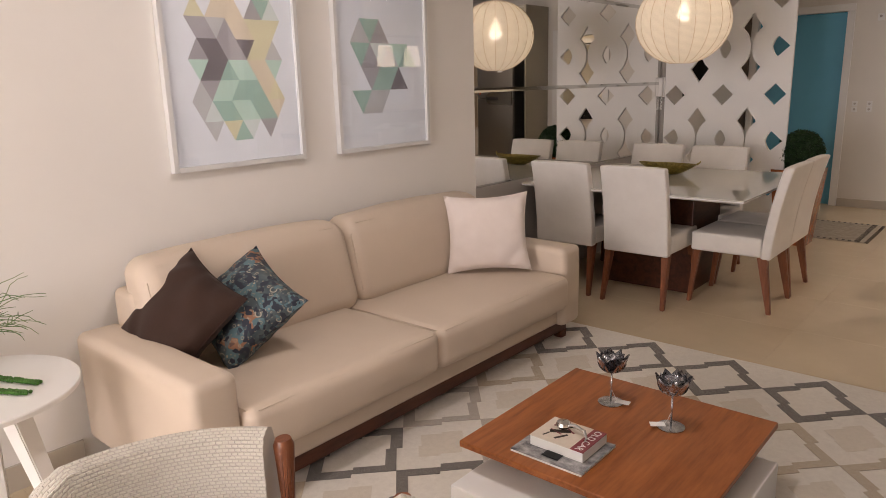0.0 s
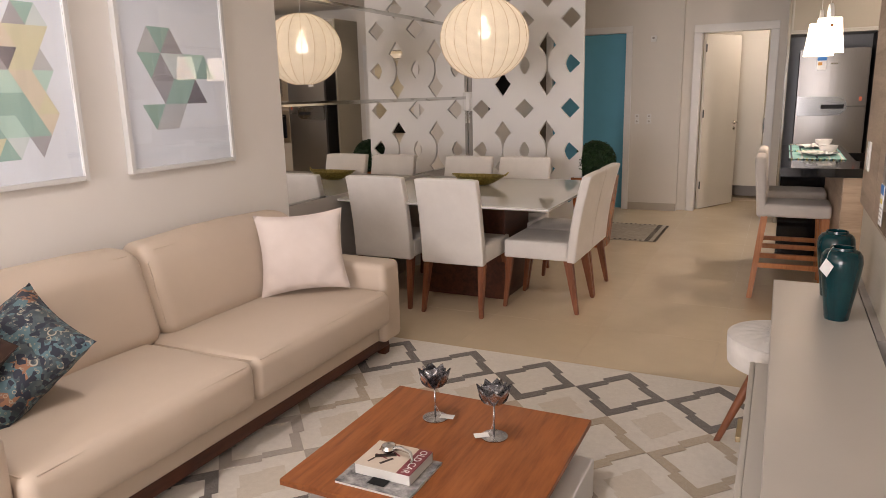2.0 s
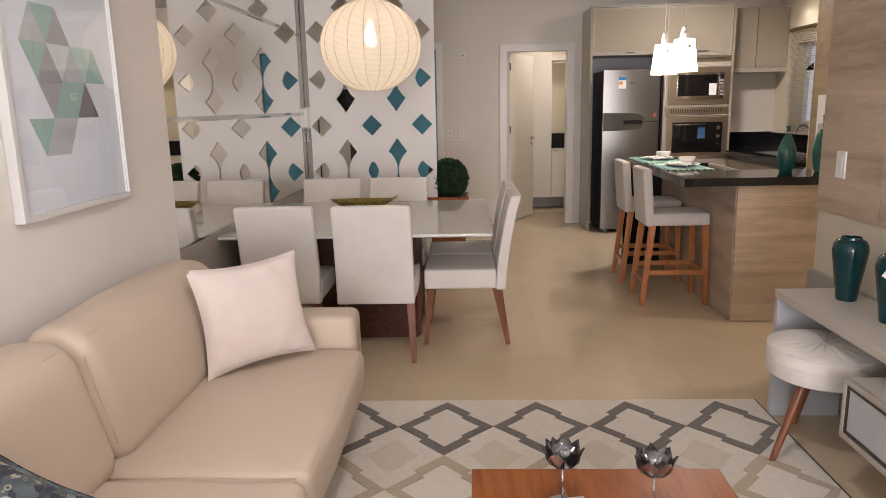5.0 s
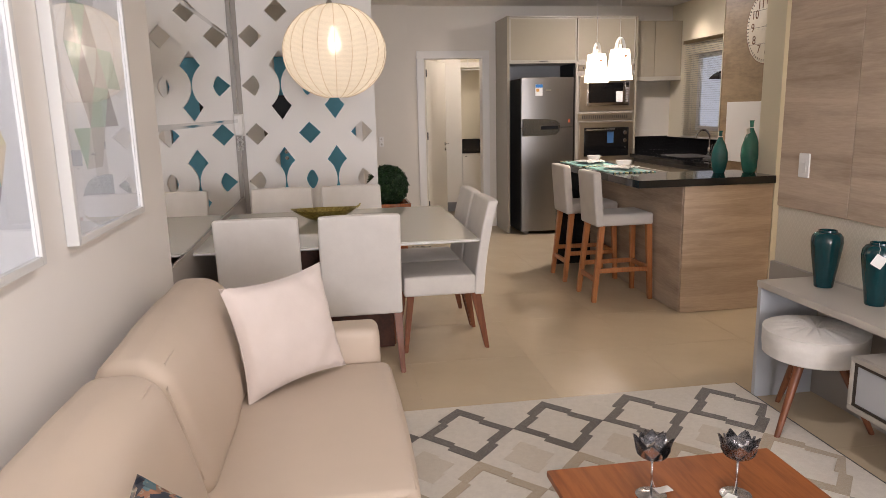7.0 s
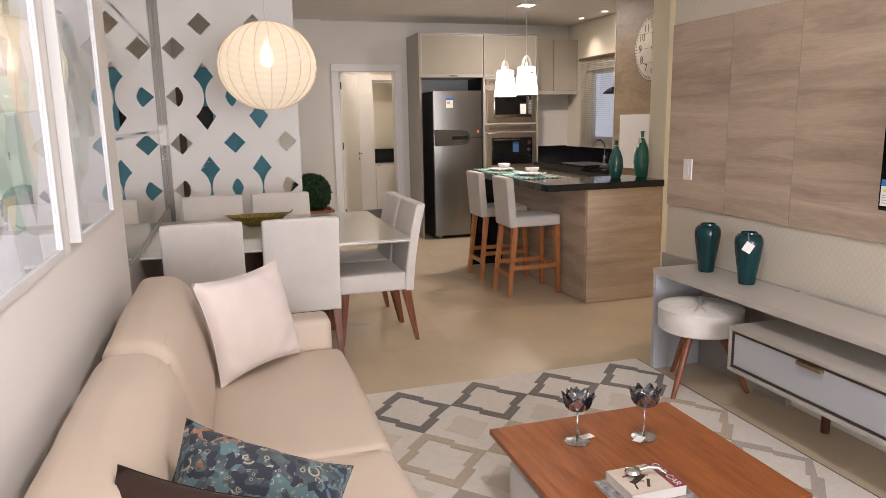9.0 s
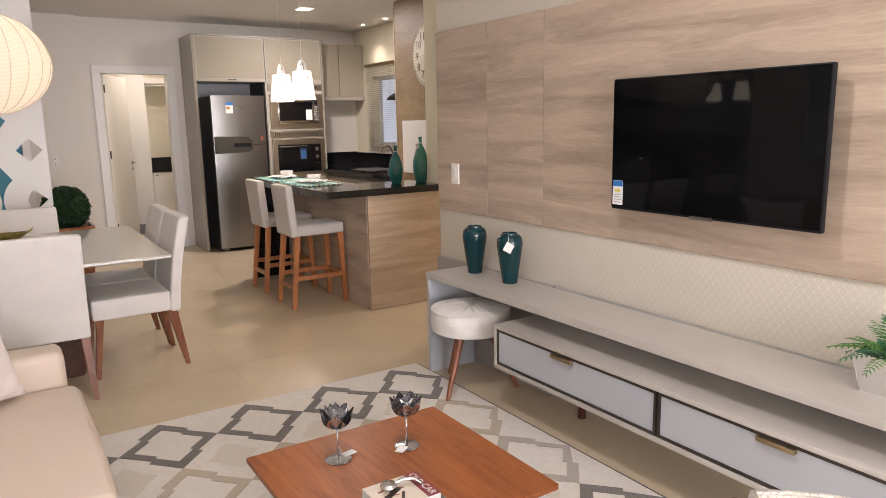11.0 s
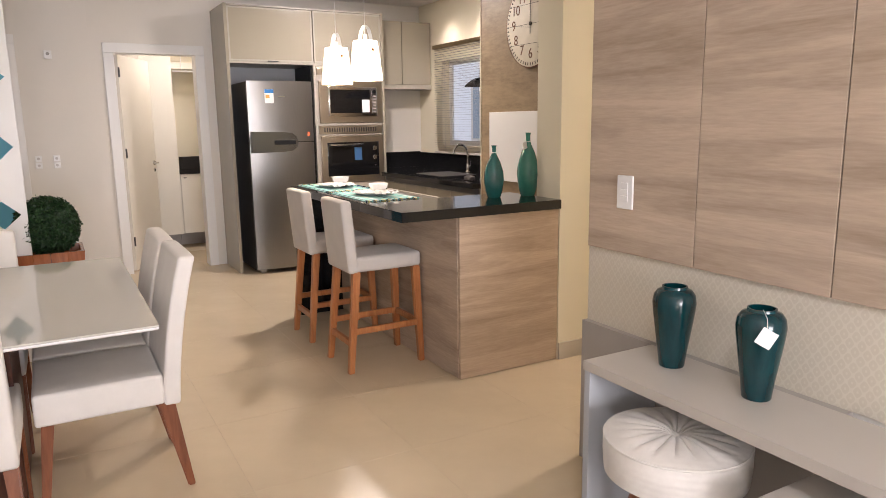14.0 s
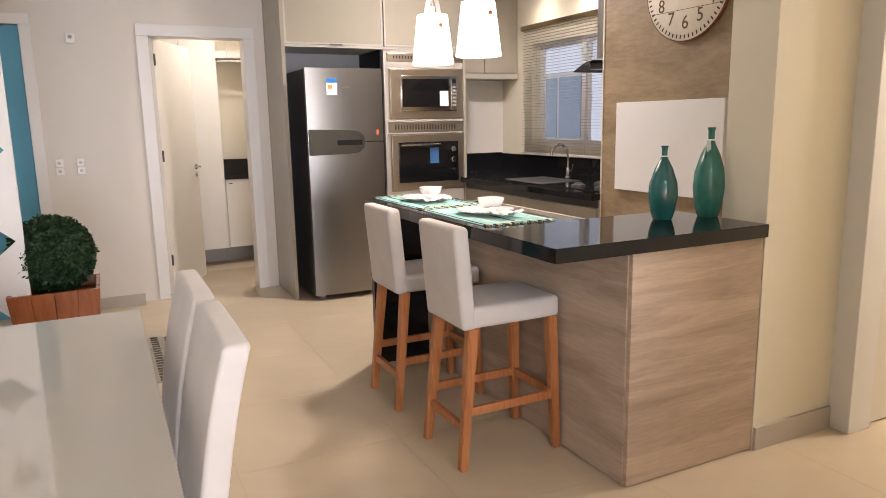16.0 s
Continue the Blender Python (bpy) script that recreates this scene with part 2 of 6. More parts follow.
def rounded(x0, x1, y0, y1, z0, z1, r, inner=6, arc=3):
    """A box whose edges and corners are rounded by r, with a fine even mesh."""
    c = Vector(((x0 + x1) / 2, (y0 + y1) / 2, (z0 + z1) / 2))
    half = [(x1 - x0) / 2, (y1 - y0) / 2, (z1 - z0) / 2]
    axes = []
    for h in half:
        flat = [-(h - r) + 2 * (h - r) * i / inner for i in range(inner + 1)]
        axes.append([-h + r * (1 - math.tan(radians(45 * (1 - i / arc)))) for i in range(arc)] + flat + [h - r + r * math.tan(radians(45 * (i + 1) / arc)) for i in range(arc)])
    bm, seen = bmesh.new(), {}
    n = [len(a) - 1 for a in axes]

    def at(i, j, k):
        if (i, j, k) not in seen:
            p = Vector((axes[0][i], axes[1][j], axes[2][k]))
            q = Vector([max(-(h - r), min(h - r, v)) for h, v in zip(half, p)])
            seen[i, j, k] = bm.verts.new(c + q + (p - q).normalized() * r)
        return seen[i, j, k]
    for ax in range(3):
        u, v = (ax + 1) % 3, (ax + 2) % 3
        for end in (0, n[ax]):
            for i in range(n[u]):
                for j in range(n[v]):
                    quad = []
                    for du, dv in ((0, 0), (1, 0), (1, 1), (0, 1)):
                        ix = [0, 0, 0]
                        ix[ax], ix[u], ix[v] = end, i + du, j + dv
                        quad.append(at(*ix))
                    bm.faces.new(quad)
    return bm


def join(bm, other, m=None):
    """Adds other to bm, moved by m."""
    if m is not None:
        other.transform(m)
    me = bpy.data.meshes.new("tmp")
    other.to_mesh(me)
    other.free()
    bm.from_mesh(me)
    bpy.data.meshes.remove(me)
    return bm


def lathe(profile, n=32, cap=True):
    bm = bmesh.new()
    rings = [[bm.verts.new((r * math.cos(2 * math.pi * i / n), r * math.sin(2 * math.pi * i / n), z)) for i in range(n)] for r, z in profile]
    for a, b in zip(rings, rings[1:]):
        for i in range(n):
            bm.faces.new((a[i], a[(i + 1) % n], b[(i + 1) % n], b[i]))
    if cap:
        for ring in (rings[0], rings[-1]):
            bm.faces.new(ring)
    return bm


def tube(points, radius, n=10, bm=None):
    """A round bar along points; radius may be one number or one for each point."""
    bm = bm or bmesh.new()
    pts = [Vector(p) for p in points]
    rad = radius if isinstance(radius, (list, tuple)) else [radius] * len(pts)
    rings = []
    for i, p in enumerate(pts):
        d = (pts[min(i + 1, len(pts) - 1)] - pts[max(i - 1, 0)]).normalized()
        q = d.to_track_quat("Z", "Y")
        rings.append([bm.verts.new(p + q @ Vector((rad[i] * math.cos(2 * math.pi * k / n), rad[i] * math.sin(2 * math.pi * k / n), 0))) for k in range(n)])
    for a, b in zip(rings, rings[1:]):
        for k in range(n):
            bm.faces.new((a[k], a[(k + 1) % n], b[(k + 1) % n], b[k]))
    bm.faces.new(rings[0])
    bm.faces.new(rings[-1])
    return bm


def taper(top, bottom, w0, w1, bevel=0.004, d0=None, d1=None):
    """A square leg from top to bottom, w0 wide above and w1 below."""
    bm = bmesh.new()
    t, b = Vector(top), Vector(bottom)
    vs = []
    for c, w, d in ((t, w0, d0 or w0), (b, w1, d1 or w1)):
        vs.append([bm.verts.new(c + Vector((sx * w / 2, sy * d / 2, 0))) for sx, sy in ((-1, -1), (1, -1), (1, 1), (-1, 1))])
    for i in range(4):
        bm.faces.new((vs[0][i], vs[0][(i + 1) % 4], vs[1][(i + 1) % 4], vs[1][i]))
    bm.faces.new(vs[0])
    bm.faces.new(vs[1])
    if bevel:
        bmesh.ops.bevel(bm, geom=bm.edges[:], offset=bevel, segments=2, affect="EDGES")
    return bm


def flat_shape(name, outlines, depth, mat, parent=None, bevel=0.0):
    """A board in the XZ plane, cut by outlines (the outer edge first, holes after), depth thick along y, centred on y = 0."""
    cu = bpy.data.curves.new(name, "CURVE")
    cu.dimensions, cu.fill_mode, cu.extrude = "2D", "BOTH", depth / 2
    for pts in outlines:
        s = cu.splines.new("POLY")
        s.points.add(len(pts) - 1)
        for p, (u, v) in zip(s.points, pts):
            p.co = (u, v, 0, 1)
        s.use_cyclic_u = True
    ob = bpy.data.objects.new(name, cu)
    scene.collection.objects.link(ob)
    me = bpy.data.meshes.new_from_object(ob.evaluated_get(bpy.context.evaluated_depsgraph_get()))
    bpy.data.objects.remove(ob)
    bpy.data.curves.remove(cu)
    me.transform(Matrix.Rotation(radians(90), 4, "X"))
    me.name = name
    me.materials.clear()
    me.materials.append(mat)
    out = new(name, me)
    out.parent = parent
    return out


def structure(name, bm, mat, label, category="", smooth=False):
    return tagged(obj(name, bm, mat, None, smooth), label, category or name.split("_")[0], kind="structure")


# ---- the rooms ----
XM, XT, XK = -0.022, 3.13, 5.01      # mirror, wall behind the television, kitchen window wall
YB, YP, YS, YD = -3.2, 7.58, 9.90, 10.00   # balcony wall, lattice screen, socket wall, far doorway wall
T = 0.15

b = box(-0.20, 0, YB - T, 4.69, 0, H)
structure("wall_west", b, M["wall"], "off-white painted wall behind the sofa", "wall")
b = box(-0.20, XM - 0.012, 4.69, YS, 0, H)
structure("wall_west_dining", b, M["wall"], "painted wall behind the mirror", "wall")
# wall of the television, ending at the hallway
structure("wall_east", box(XT, XT + T, YB - T, 4.95, 0, H), M["wall"], "painted wall behind the wooden television panel", "wall")
# balcony wall with its wide opening
b = box(-0.2, 0.25, YB - T, YB, 0, H)
box(2.85, XT + T, YB - T, YB, 0, H, bm=b)
box(0.25, 2.85, YB - T, YB, 2.32, H, bm=b)
structure("wall_south", b, M["wall"], "painted wall round the balcony doors", "wall")
# pier and hallway wall beside the peninsula
b = box(3.78, 4.28, 5.95, 6.17, 0, H)
box(4.28, 5.11, 5.95, 6.17, 2.09, H, bm=b)
box(5.11, 6.3, 5.95, 6.17, 0, H, bm=b)
structure("wall_hall_north", b, M["cream"], "cream wall beside the breakfast bar", "wall")
structure("wall_hall_end", box(6.3, 6.45, 4.8, 6.17, 0, H), M["cream"], "cream wall at the hallway's end", "wall")
structure("wall_hall_south", box(XT + T, 6.3, 4.80, 4.95, 0, H), M["cream"], "cream hallway wall", "wall")
# kitchen window wall, with the opening
WY0, WY1, WZ0, WZ1 = 8.13, 9.49, 1.15, 2.04
b = box(XK, XK + T, 6.17, WY0, 0, H)
box(XK, XK + T, WY1, YD + 0.2, 0, H, bm=b)
box(XK, XK + T, WY0, WY1, 0, WZ0, bm=b)
box(XK, XK + T, WY0, WY1, WZ1, H, bm=b)
structure("wall_kitchen_east", b, M["cream"], "painted kitchen wall with a window", "wall")
# far wall with the open doorway, and the kitchen's back wall
b = box(1.665, 1.82, YD, YD + T, 0, H)
box(1.82, 2.61, YD, YD + T, 2.11, H, bm=b)
box(2.61, XK + T, YD, YD + T, 0, H, bm=b)
structure("wall_north", b, M["far_wall"], "painted wall with the open doorway", "wall")
b = box(1.06, 1.665, YS, YD + T, 0, H)
box(-0.20, 0.08, YS, YD + T, 0, H, bm=b)
box(0.08, 1.06, YS, YD + T, 2.14, H, bm=b)
structure("wall_north_entrance", b, M["far_wall"], "painted wall round the blue entrance door", "wall")
# laundry beyond the doorway
b = box(1.5, 1.6, YD + T, 11.75, 0, H)
box(3.2, 3.3, YD + T, 11.75, 0, H, bm=b)
box(1.5, 3.3, 11.75, 11.85, 0, H, bm=b)
structure("wall_laundry", b, M["cream"], "cream laundry walls", "wall")
structure("wall_entrance_back", box(-0.2, 1.5, 10.6, 10.7, 0, H), M["wall"], "plain wall behind the entrance door", "wall")
# ceiling
structure("ceiling", box(-0.2, 6.45, YB - T, 11.85, H, H + 0.12), M["ceiling"], "smooth white ceiling", "ceiling")

# wooden television panel: boards with grooves between them
PX = 3.105
panel = thing("television_panel", pose(PX, 0, 0), "grey-brown oak laminate wall panel behind the television", "wall panel", kind="structure")
edges = [4.935, 4.408, 3.93, 2.05, 0.6, -0.6]
for a, c in zip(edges, edges[1:]):
    part("board", box(0.0, 0.024, c + 0.002, a - 0.002, 0.91, 1.99, 0.0015, 1), M["oak"], panel, smooth=False)
part("groove_backing", box(0.012, 0.0245, -0.59, 4.925, 0.915, 1.985), M["darkwood"], panel, smooth=False)

# dado and wallpaper under the panel
def wallpaper(name):
    """Pale trellis paper: a lattice of slightly lighter ogee lines."""
    m = material(name, (0.60, 0.55, 0.46), 0.55, vary=0.02, scale=4)
    n, l = m.node_tree.nodes, m.node_tree.links
    tc = n.new("ShaderNodeTexCoord")
    sp = n.new("ShaderNodeSeparateXYZ")
    l.new(tc.outputs["Object"], sp.inputs[0])

    def op(kind, a, c=None):
        k = n.new("ShaderNodeMath")
        k.operation = kind
        for i, v in enumerate((a, c)):
            if v is None:
                continue
            if isinstance(v, (int, float)):
                k.inputs[i].default_value = v
            else:
                l.new(v, k.inputs[i])
        return k.outputs[0]

    u, v = op("MULTIPLY", sp.outputs[1], 2 * math.pi / 0.034), op("MULTIPLY", sp.outputs[2], 2 * math.pi / 0.044)
    f = op("ADD", op("COSINE", u), op("COSINE", v))
    line = op("LESS_THAN", op("ABSOLUTE", f), 0.42)
    dots = op("GREATER_THAN", op("ABSOLUTE", f), 1.85)
    k = op("MAXIMUM", line, dots)
    mx = n.new("ShaderNodeMix")
    mx.data_type = "RGBA"
    l.new(k, mx.inputs[0])
    base = n["Principled BSDF"].inputs["Base Color"].links[0].from_socket
    l.new(base, mx.inputs[6])
    mx.inputs[7].default_value = (0.632, 0.586, 0.497, 1)
    l.new(mx.outputs[2], n["Principled BSDF"].inputs["Base Color"])
    return m


structure("wallpaper_strip", box(3.123, 3.1295, -0.9, 4.945, 0.60, 0.912), wallpaper("trellis_wallpaper"), "pale beige trellis-patterned wallpaper strip", "wallpaper")
structure("wallpaper_frieze", box(3.123, 3.1295, -0.9, 4.945, 1.988, H - 0.001), bpy.data.materials["trellis_wallpaper"], "pale beige trellis-patterned wallpaper above the wooden panel", "wallpaper")
structure("dado_panel", box(3.095, 3.1295, 3.85, 4.945, 0.0, 0.60), M["dado"], "plain grey laminate panel low on the wall", "panel")
structure("dado_panel_dining", box(XM - 0.010, -0.018, 4.70, YP - 0.01, 0.0, 0.775), M["dado"], "grey laminate panel under the mirror", "panel")

# floor: porcelain tiles on a bed
floor = thing("floor", pose(0, 0, -0.012), "glossy beige porcelain tile floor", "floor", kind="structure")
part("bed", box(-0.2, 6.45, YB - 2.5, 11.85, -0.10, 0.0112), M["grout"], floor, smooth=False)

# mirror wall in three rows of bevelled sheets
mir = thing("mirror_wall", pose(XM, 0, 0), "wall of large mirror sheets with bevelled edges", "mirror", kind="structure")
rows_z = [0.775, 1.405, 2.055, H - 0.004]
for a, c in zip(rows_z, rows_z[1:]):
    part("mirror_sheet", box(-0.010, 0.0, 4.715, YP - 0.035, a + 0.014, c - 0.014), M["mirror"], mir, smooth=False)
for z in rows_z[:3]:
    for s in (-1, 1):
        bm = bmesh.new()
        w = [bm.verts.new(p) for p in ((-0.002, 4.70, z), (-0.002, YP - 0.02, z), (0.0, YP - 0.035, z + s * 0.0138), (0.0, 4.715, z + s * 0.0138))]
        bm.faces.new(w)
        e = bmesh.ops.extrude_face_region(bm, geom=bm.faces[:])
        bmesh.ops.translate(bm, verts=[v for v in e["geom"] if isinstance(v, bmesh.types.BMVert)], vec=(-0.006, 0, 0))
        if z > 0.8 or s > 0:
            part("bevelled_edge", bm, M["bevel"], mir, smooth=False)
part("side_edge", box(-0.010, 0.001, 4.694, 4.713, 0.775, H - 0.004), M["bevel"], mir, smooth=False)

# lattice screen: white board with cut-out lozenges, leaves and hourglasses
R_C, HALF = 0.214, 0.22


def lozenge(cx, cz, w=0.092, h=0.092):
    return [(cx, cz + h), (cx + w, cz), (cx, cz - h), (cx - w, cz)]


def leaf(cx, cz, side=0):
    """A leaf of two arcs; side -1 or 1 makes the fan that is pointed to that side."""
    n, h, w = 10, 0.082, 0.05
    right = [(w * math.cos(a), h * math.sin(a)) for a in [math.pi * (i / n - 0.5) for i in range(n + 1)]]
    right = [(x * (1 - 0.35 * abs(z / h)), z) for x, z in right]
    left = [(-x, z) for x, z in right][::-1]
    if side > 0:
        right = [(0, -h), (0.092, 0), (0, h)]
    if side < 0:
        left = [(0, h), (-0.092, 0), (0, -h)]
    return [(cx + x, cz + z) for x, z in right + left[1:-1]]


def hourglass(cx, cz, lobes=(1, -1)):
    arc = [z for z in np.linspace(0.165, 0.0, 9)]
    rt = [(HALF - math.sqrt(R_C ** 2 - z * z), z) for z in arc]
    top = [(0, 0.195 + 0.088)] + rt
    right = top + [(x, -z) for x, z in top[::-1][1:]]
    left = [(-x, z) for x, z in right[1:-1]][::-1]
    return [(cx + x, cz + z) for x, z in right + left]


SX0, SX1 = 0.018, 1.112
outl = [[(SX0, 0.0), (SX1, 0.0), (SX1, H - 0.003), (SX0, H - 0.003)]]
for k in (-1, 0, 1):
    zd, zl = 1.295 + 0.79 * k, 0.90 + 0.79 * k
    for cx, side in ((0.115, -1), (0.552, 0), (0.99, 1)):
        if 0.2 < zd < 2.5:
            outl.append(lozenge(cx, zd))
        if 0.2 < zl < 2.5:
            outl.append(leaf(cx, zl, side))
    for cx in (0.333, 0.771):
        if 0.4 < zl < 2.3:
            outl.append(hourglass(cx, zl))
outl.append(lozenge(0.333, 2.283)), outl.append(lozenge(0.771, 2.283))
screen = flat_shape("lattice_screen", outl, 0.03, M["panel_white"])
screen.matrix_basis = pose(0, YP + 0.015, 0)
tagged(screen, "white floor-to-ceiling screen board with cut-out lozenges and hourglasses", "screen", kind="structure")
structure("screen_post", box(XM, SX0 - 0.002, YP - 0.002, YP + 0.05, 0, H - 0.002), M["dado"], "grey post between the mirror and the screen", "post")
structure("entrance_side_panel", box(-0.199, 0.036, YS - 0.03, YS - 0.001, 0, 2.16), material("taupe_panel", (0.12, 0.092, 0.066), 0.5, vary=0.08, scale=5), "dark taupe panel beside the blue entrance door", "panel")
bb = thing("meter_box", pose(0.26, YP + 0.55, 1.40), "black wall box behind the lattice screen", "box")
part("case", box(-0.30, 0.12, 0, 0.05, 0, 0.22, 0.006), M["black"], bb)
part("bracket", box(-0.31, -0.29, 0.0, 0.04, -1.40, 0.2), M["black"], bb)

# skirtings
for nm, b in (("skirting_west", box(0.0, 0.014, YB, 2.10, 0, 0.10)), ("skirting_socket", box(1.10, 1.665, YS - 0.014, YS, 0, 0.09)),
              ("skirting_hall", box(3.782, 4.258, 5.936, 5.95, 0, 0.10))):
    structure(nm, b, M["skirting"], "low beige tile skirting", "skirting")


# ---- doors and windows ----
def door_frame(name, x0, x1, y, z1, w=0.075, d=0.02, label="white painted door frame"):
    f = thing(name, pose(0, y, 0), label, "door frame", kind="structure")
    part("jamb", box(x0 - w, x0, -d, T, 0, z1, 0.004), M["white"], f)
    part("jamb", box(x1, x1 + w, -d, T, 0, z1, 0.004), M["white"], f)
    part("head", box(x0 - w, x1 + w, -d, T, z1, z1 + w, 0.004), M["white"], f)
    return f


def lever(parent, x, y, z, s=1):
    h = part("door_handle", lathe([(0.024, 0), (0.026, 0.004), (0.024, 0.010), (0.009, 0.012), (0.009, 0.045)], 20), M["chrome"], parent, "chrome lever handle")
    h.matrix_basis = pose(x, y, z, 90)
    g = part("lever", tube([(0, 0, 0.042), (s * 0.05, 0, 0.046), (s * 0.11, 0, 0.044)], [0.009, 0.008, 0.006]), M["chrome"], h)
    r = part("key_rose", lathe([(0.022, 0), (0.022, 0.006), (0.012, 0.009)], 20), M["chrome"], h)
    r.matrix_basis = pose(0, -0.075, 0)


f = door_frame("door_frame_laundry", 1.86, 2.57, YD, 2.06, 0.088)
leafd = thing("door_1", pose(1.868, YD + 0.12, 0, 0, 0, 62.5), "cream laundry door standing open", "door", kind="structure")
part("leaf", box(0, 0.74, -0.035, 0, 0.008, 2.055, 0.003), M["door"], leafd)
lever(leafd, 0.67, -0.036, 1.02, -1)
for z in (0.25, 1.1, 1.85):
    part("hinge", tube([(0.0, -0.04, z), (0.0, -0.04, z + 0.09)], 0.008), M["steel_dark"], leafd)
f = door_frame("door_frame_entrance", 0.12, 1.02, YS, 2.10)
d = thing("door_2", pose(0.12, YS + 0.03, 0), "closed light-blue painted entrance door", "door", kind="structure")
part("leaf", box(0.004, 0.896, 0, 0.04, 0.006, 2.095, 0.003), M["blue"], d)
lever(d, 0.08, -0.001, 1.02, 1)
f = door_frame("door_frame_hall", 4.41, 5.07, 5.95, 2.05, 0.15, 0.10)
d = thing("door_3", pose(4.41, 5.875, 0), "closed cream door off the hallway", "door", kind="structure")
part("leaf", box(0.004, 0.656, 0, 0.035, 0.006, 2.045, 0.003), M["door"], d)
for z in (0.22, 1.05, 1.8):
    part("hinge", tube([(0.002, -0.008, z), (0.002, -0.008, z + 0.08)], 0.008), M["steel"], d)

# balcony doors behind
w = thing("window_1", pose(0, YB - 0.05, 0), "white-framed sliding balcony doors", "window", kind="structure")
for x0, x1 in ((0.25, 1.55), (1.55, 2.85)):
    part("window_frame", box(x0, x0 + 0.06, -0.04, 0.02, 0, 2.32), M["white"], w, smooth=False)
    part("window_frame", box(x1 - 0.06, x1, -0.04, 0.02, 0, 2.32), M["white"], w, smooth=False)
    part("rail", box(x0 + 0.06, x1 - 0.06, -0.04, 0.02, 0, 0.07), M["white"], w, smooth=False)
    part("rail", box(x0 + 0.06, x1 - 0.06, -0.04, 0.02, 2.25, 2.32), M["white"], w, smooth=False)
    pane = part("pane", box(x0 + 0.06, x1 - 0.06, -0.013, -0.007, 0.07, 2.25), M["glass"], w, smooth=False)
    pane.visible_shadow = False

# kitchen window with blind
w = thing("window_2", pose(XK, 0, 0), "white sliding kitchen window", "window", kind="structure")
ym = (WY0 + WY1) / 2
for y0, y1, dx in ((WY0, ym + 0.03, 0.06), (ym - 0.03, WY1, 0.09)):
    for q in ((y0, y0 + 0.05, WZ0, WZ1), (y1 - 0.05, y1, WZ0, WZ1), (y0 + 0.05, y1 - 0.05, WZ0, WZ0 + 0.05), (y0 + 0.05, y1 - 0.05, WZ1 - 0.05, WZ1)):
        part("window_frame", box(dx, dx + 0.03, *q), M["white"], w, smooth=False)
    pane = part("pane", box(dx + 0.012, dx + 0.018, y0 + 0.05, y1 - 0.05, WZ0 + 0.05, WZ1 - 0.05), M["glass"], w, smooth=False)
    pane.visible_shadow = False
bl = thing("window_blind", pose(XK - 0.035, 0, 0), "lowered grey slatted venetian blind before the kitchen window", "blind")
part("head_rail", box(-0.02, 0.02, 7.66, 9.60, 2.16, 2.20, 0.003), M["brass"], bl)
part("bottom_rail", box(-0.014, 0.014, 7.68, 9.58, 1.065, 1.085, 0.003), M["grey_lac"], bl)
slat = None
for i in range(44):
    z = 1.105 + i * 0.0242
    if slat is None:
        bm = box(-0.0095, 0.0095, 7.68, 9.58, -0.0007, 0.0007)
        bm.transform(Matrix.Rotation(radians(2), 4, "Y"))
        slat = part("slat", bm, material("blind_aluminium", (0.30, 0.27, 0.24), 0.4, 0.2, vary=0.02), bl, smooth=False)
        s = slat
    else:
        s = new("slat", slat.data)
        s.parent = bl
    s.location = (0, 0, z)
for y in (7.95, 8.65, 9.35):
    part("cord", tube([(-0.012, y, 1.08), (-0.012, y, 2.17)], 0.0012, 6), M["grey_lac"], bl)
nb = thing("neighbouring_house", pose(10.0, 12.0, -3.0), "pale neighbouring house outside the kitchen window", "house")
part("wall", box(0, 0.3, -14, 16, 0, 14), material("pale_facade", (0.75, 0.76, 0.78), 0.8, vary=0.03, scale=1), nb, smooth=False)
for y in (-1.2, 3.2):
    wd = part("window", box(-0.04, 0.02, y, y + 1.7, 3.9, 5.3), M["grey_lac"], nb, smooth=False)
    for k in (0, 1):
        part("pane", box(-0.055, -0.041, y + 0.07 + k * 0.8, y + 0.80 + k * 0.8, 4.0, 5.2), material("far_pane", (0.25, 0.30, 0.36), 0.15), wd, smooth=False)
structure("ground", box(-60, 60, -60, 60, -3.2, -3.0), material("grey_paving", (0.30, 0.29, 0.27), 0.9, vary=0.1, scale=0.5), "plain grey paving far below", "ground")

# ---- sofa ----
from mathutils import noise

L = M["leather"]
sofa = thing("sofa", pose(0.045, 2.11, 0), "beige leatherette two-section sofa on a dark wooden plinth", "sofa")


def soft(x0, x1, y0, y1, z0, z1, r, lean=0.0, puff=0.0, seg=3):
    """An upholstered block: rounded edges, faces swelling by puff, leaning back by lean."""
    bm = rounded(x0, x1, y0, y1, z0, z1, r, 18 if puff > 0.01 else 8, seg)
    cx, cy, cz = (x0 + x1) / 2, (y0 + y1) / 2, (z0 + z1) / 2
    hx, hy, hz = (x1 - x0) / 2, (y1 - y0) / 2, (z1 - z0) / 2
    for v in bm.verts:
        u = Vector(((v.co.x - cx) / hx, (v.co.y - cy) / hy, (v.co.z - cz) / hz))
        p = Vector(((1 - u.y ** 2) * (1 - u.z ** 2) * u.x, (1 - u.x ** 2) * (1 - u.z ** 2) * u.y * 0.3, (1 - u.x ** 2) * (1 - u.y ** 2) * u.z))
        v.co += p * puff
        if puff > 0.01:
            v.co += noise.noise_vector(v.co * 5.0) * 0.0035 + noise.noise_vector(v.co * 14.0 + Vector((3, 1, 2))) * 0.0012
        v.co.x -= lean * (v.co.z - z0)
    return bm


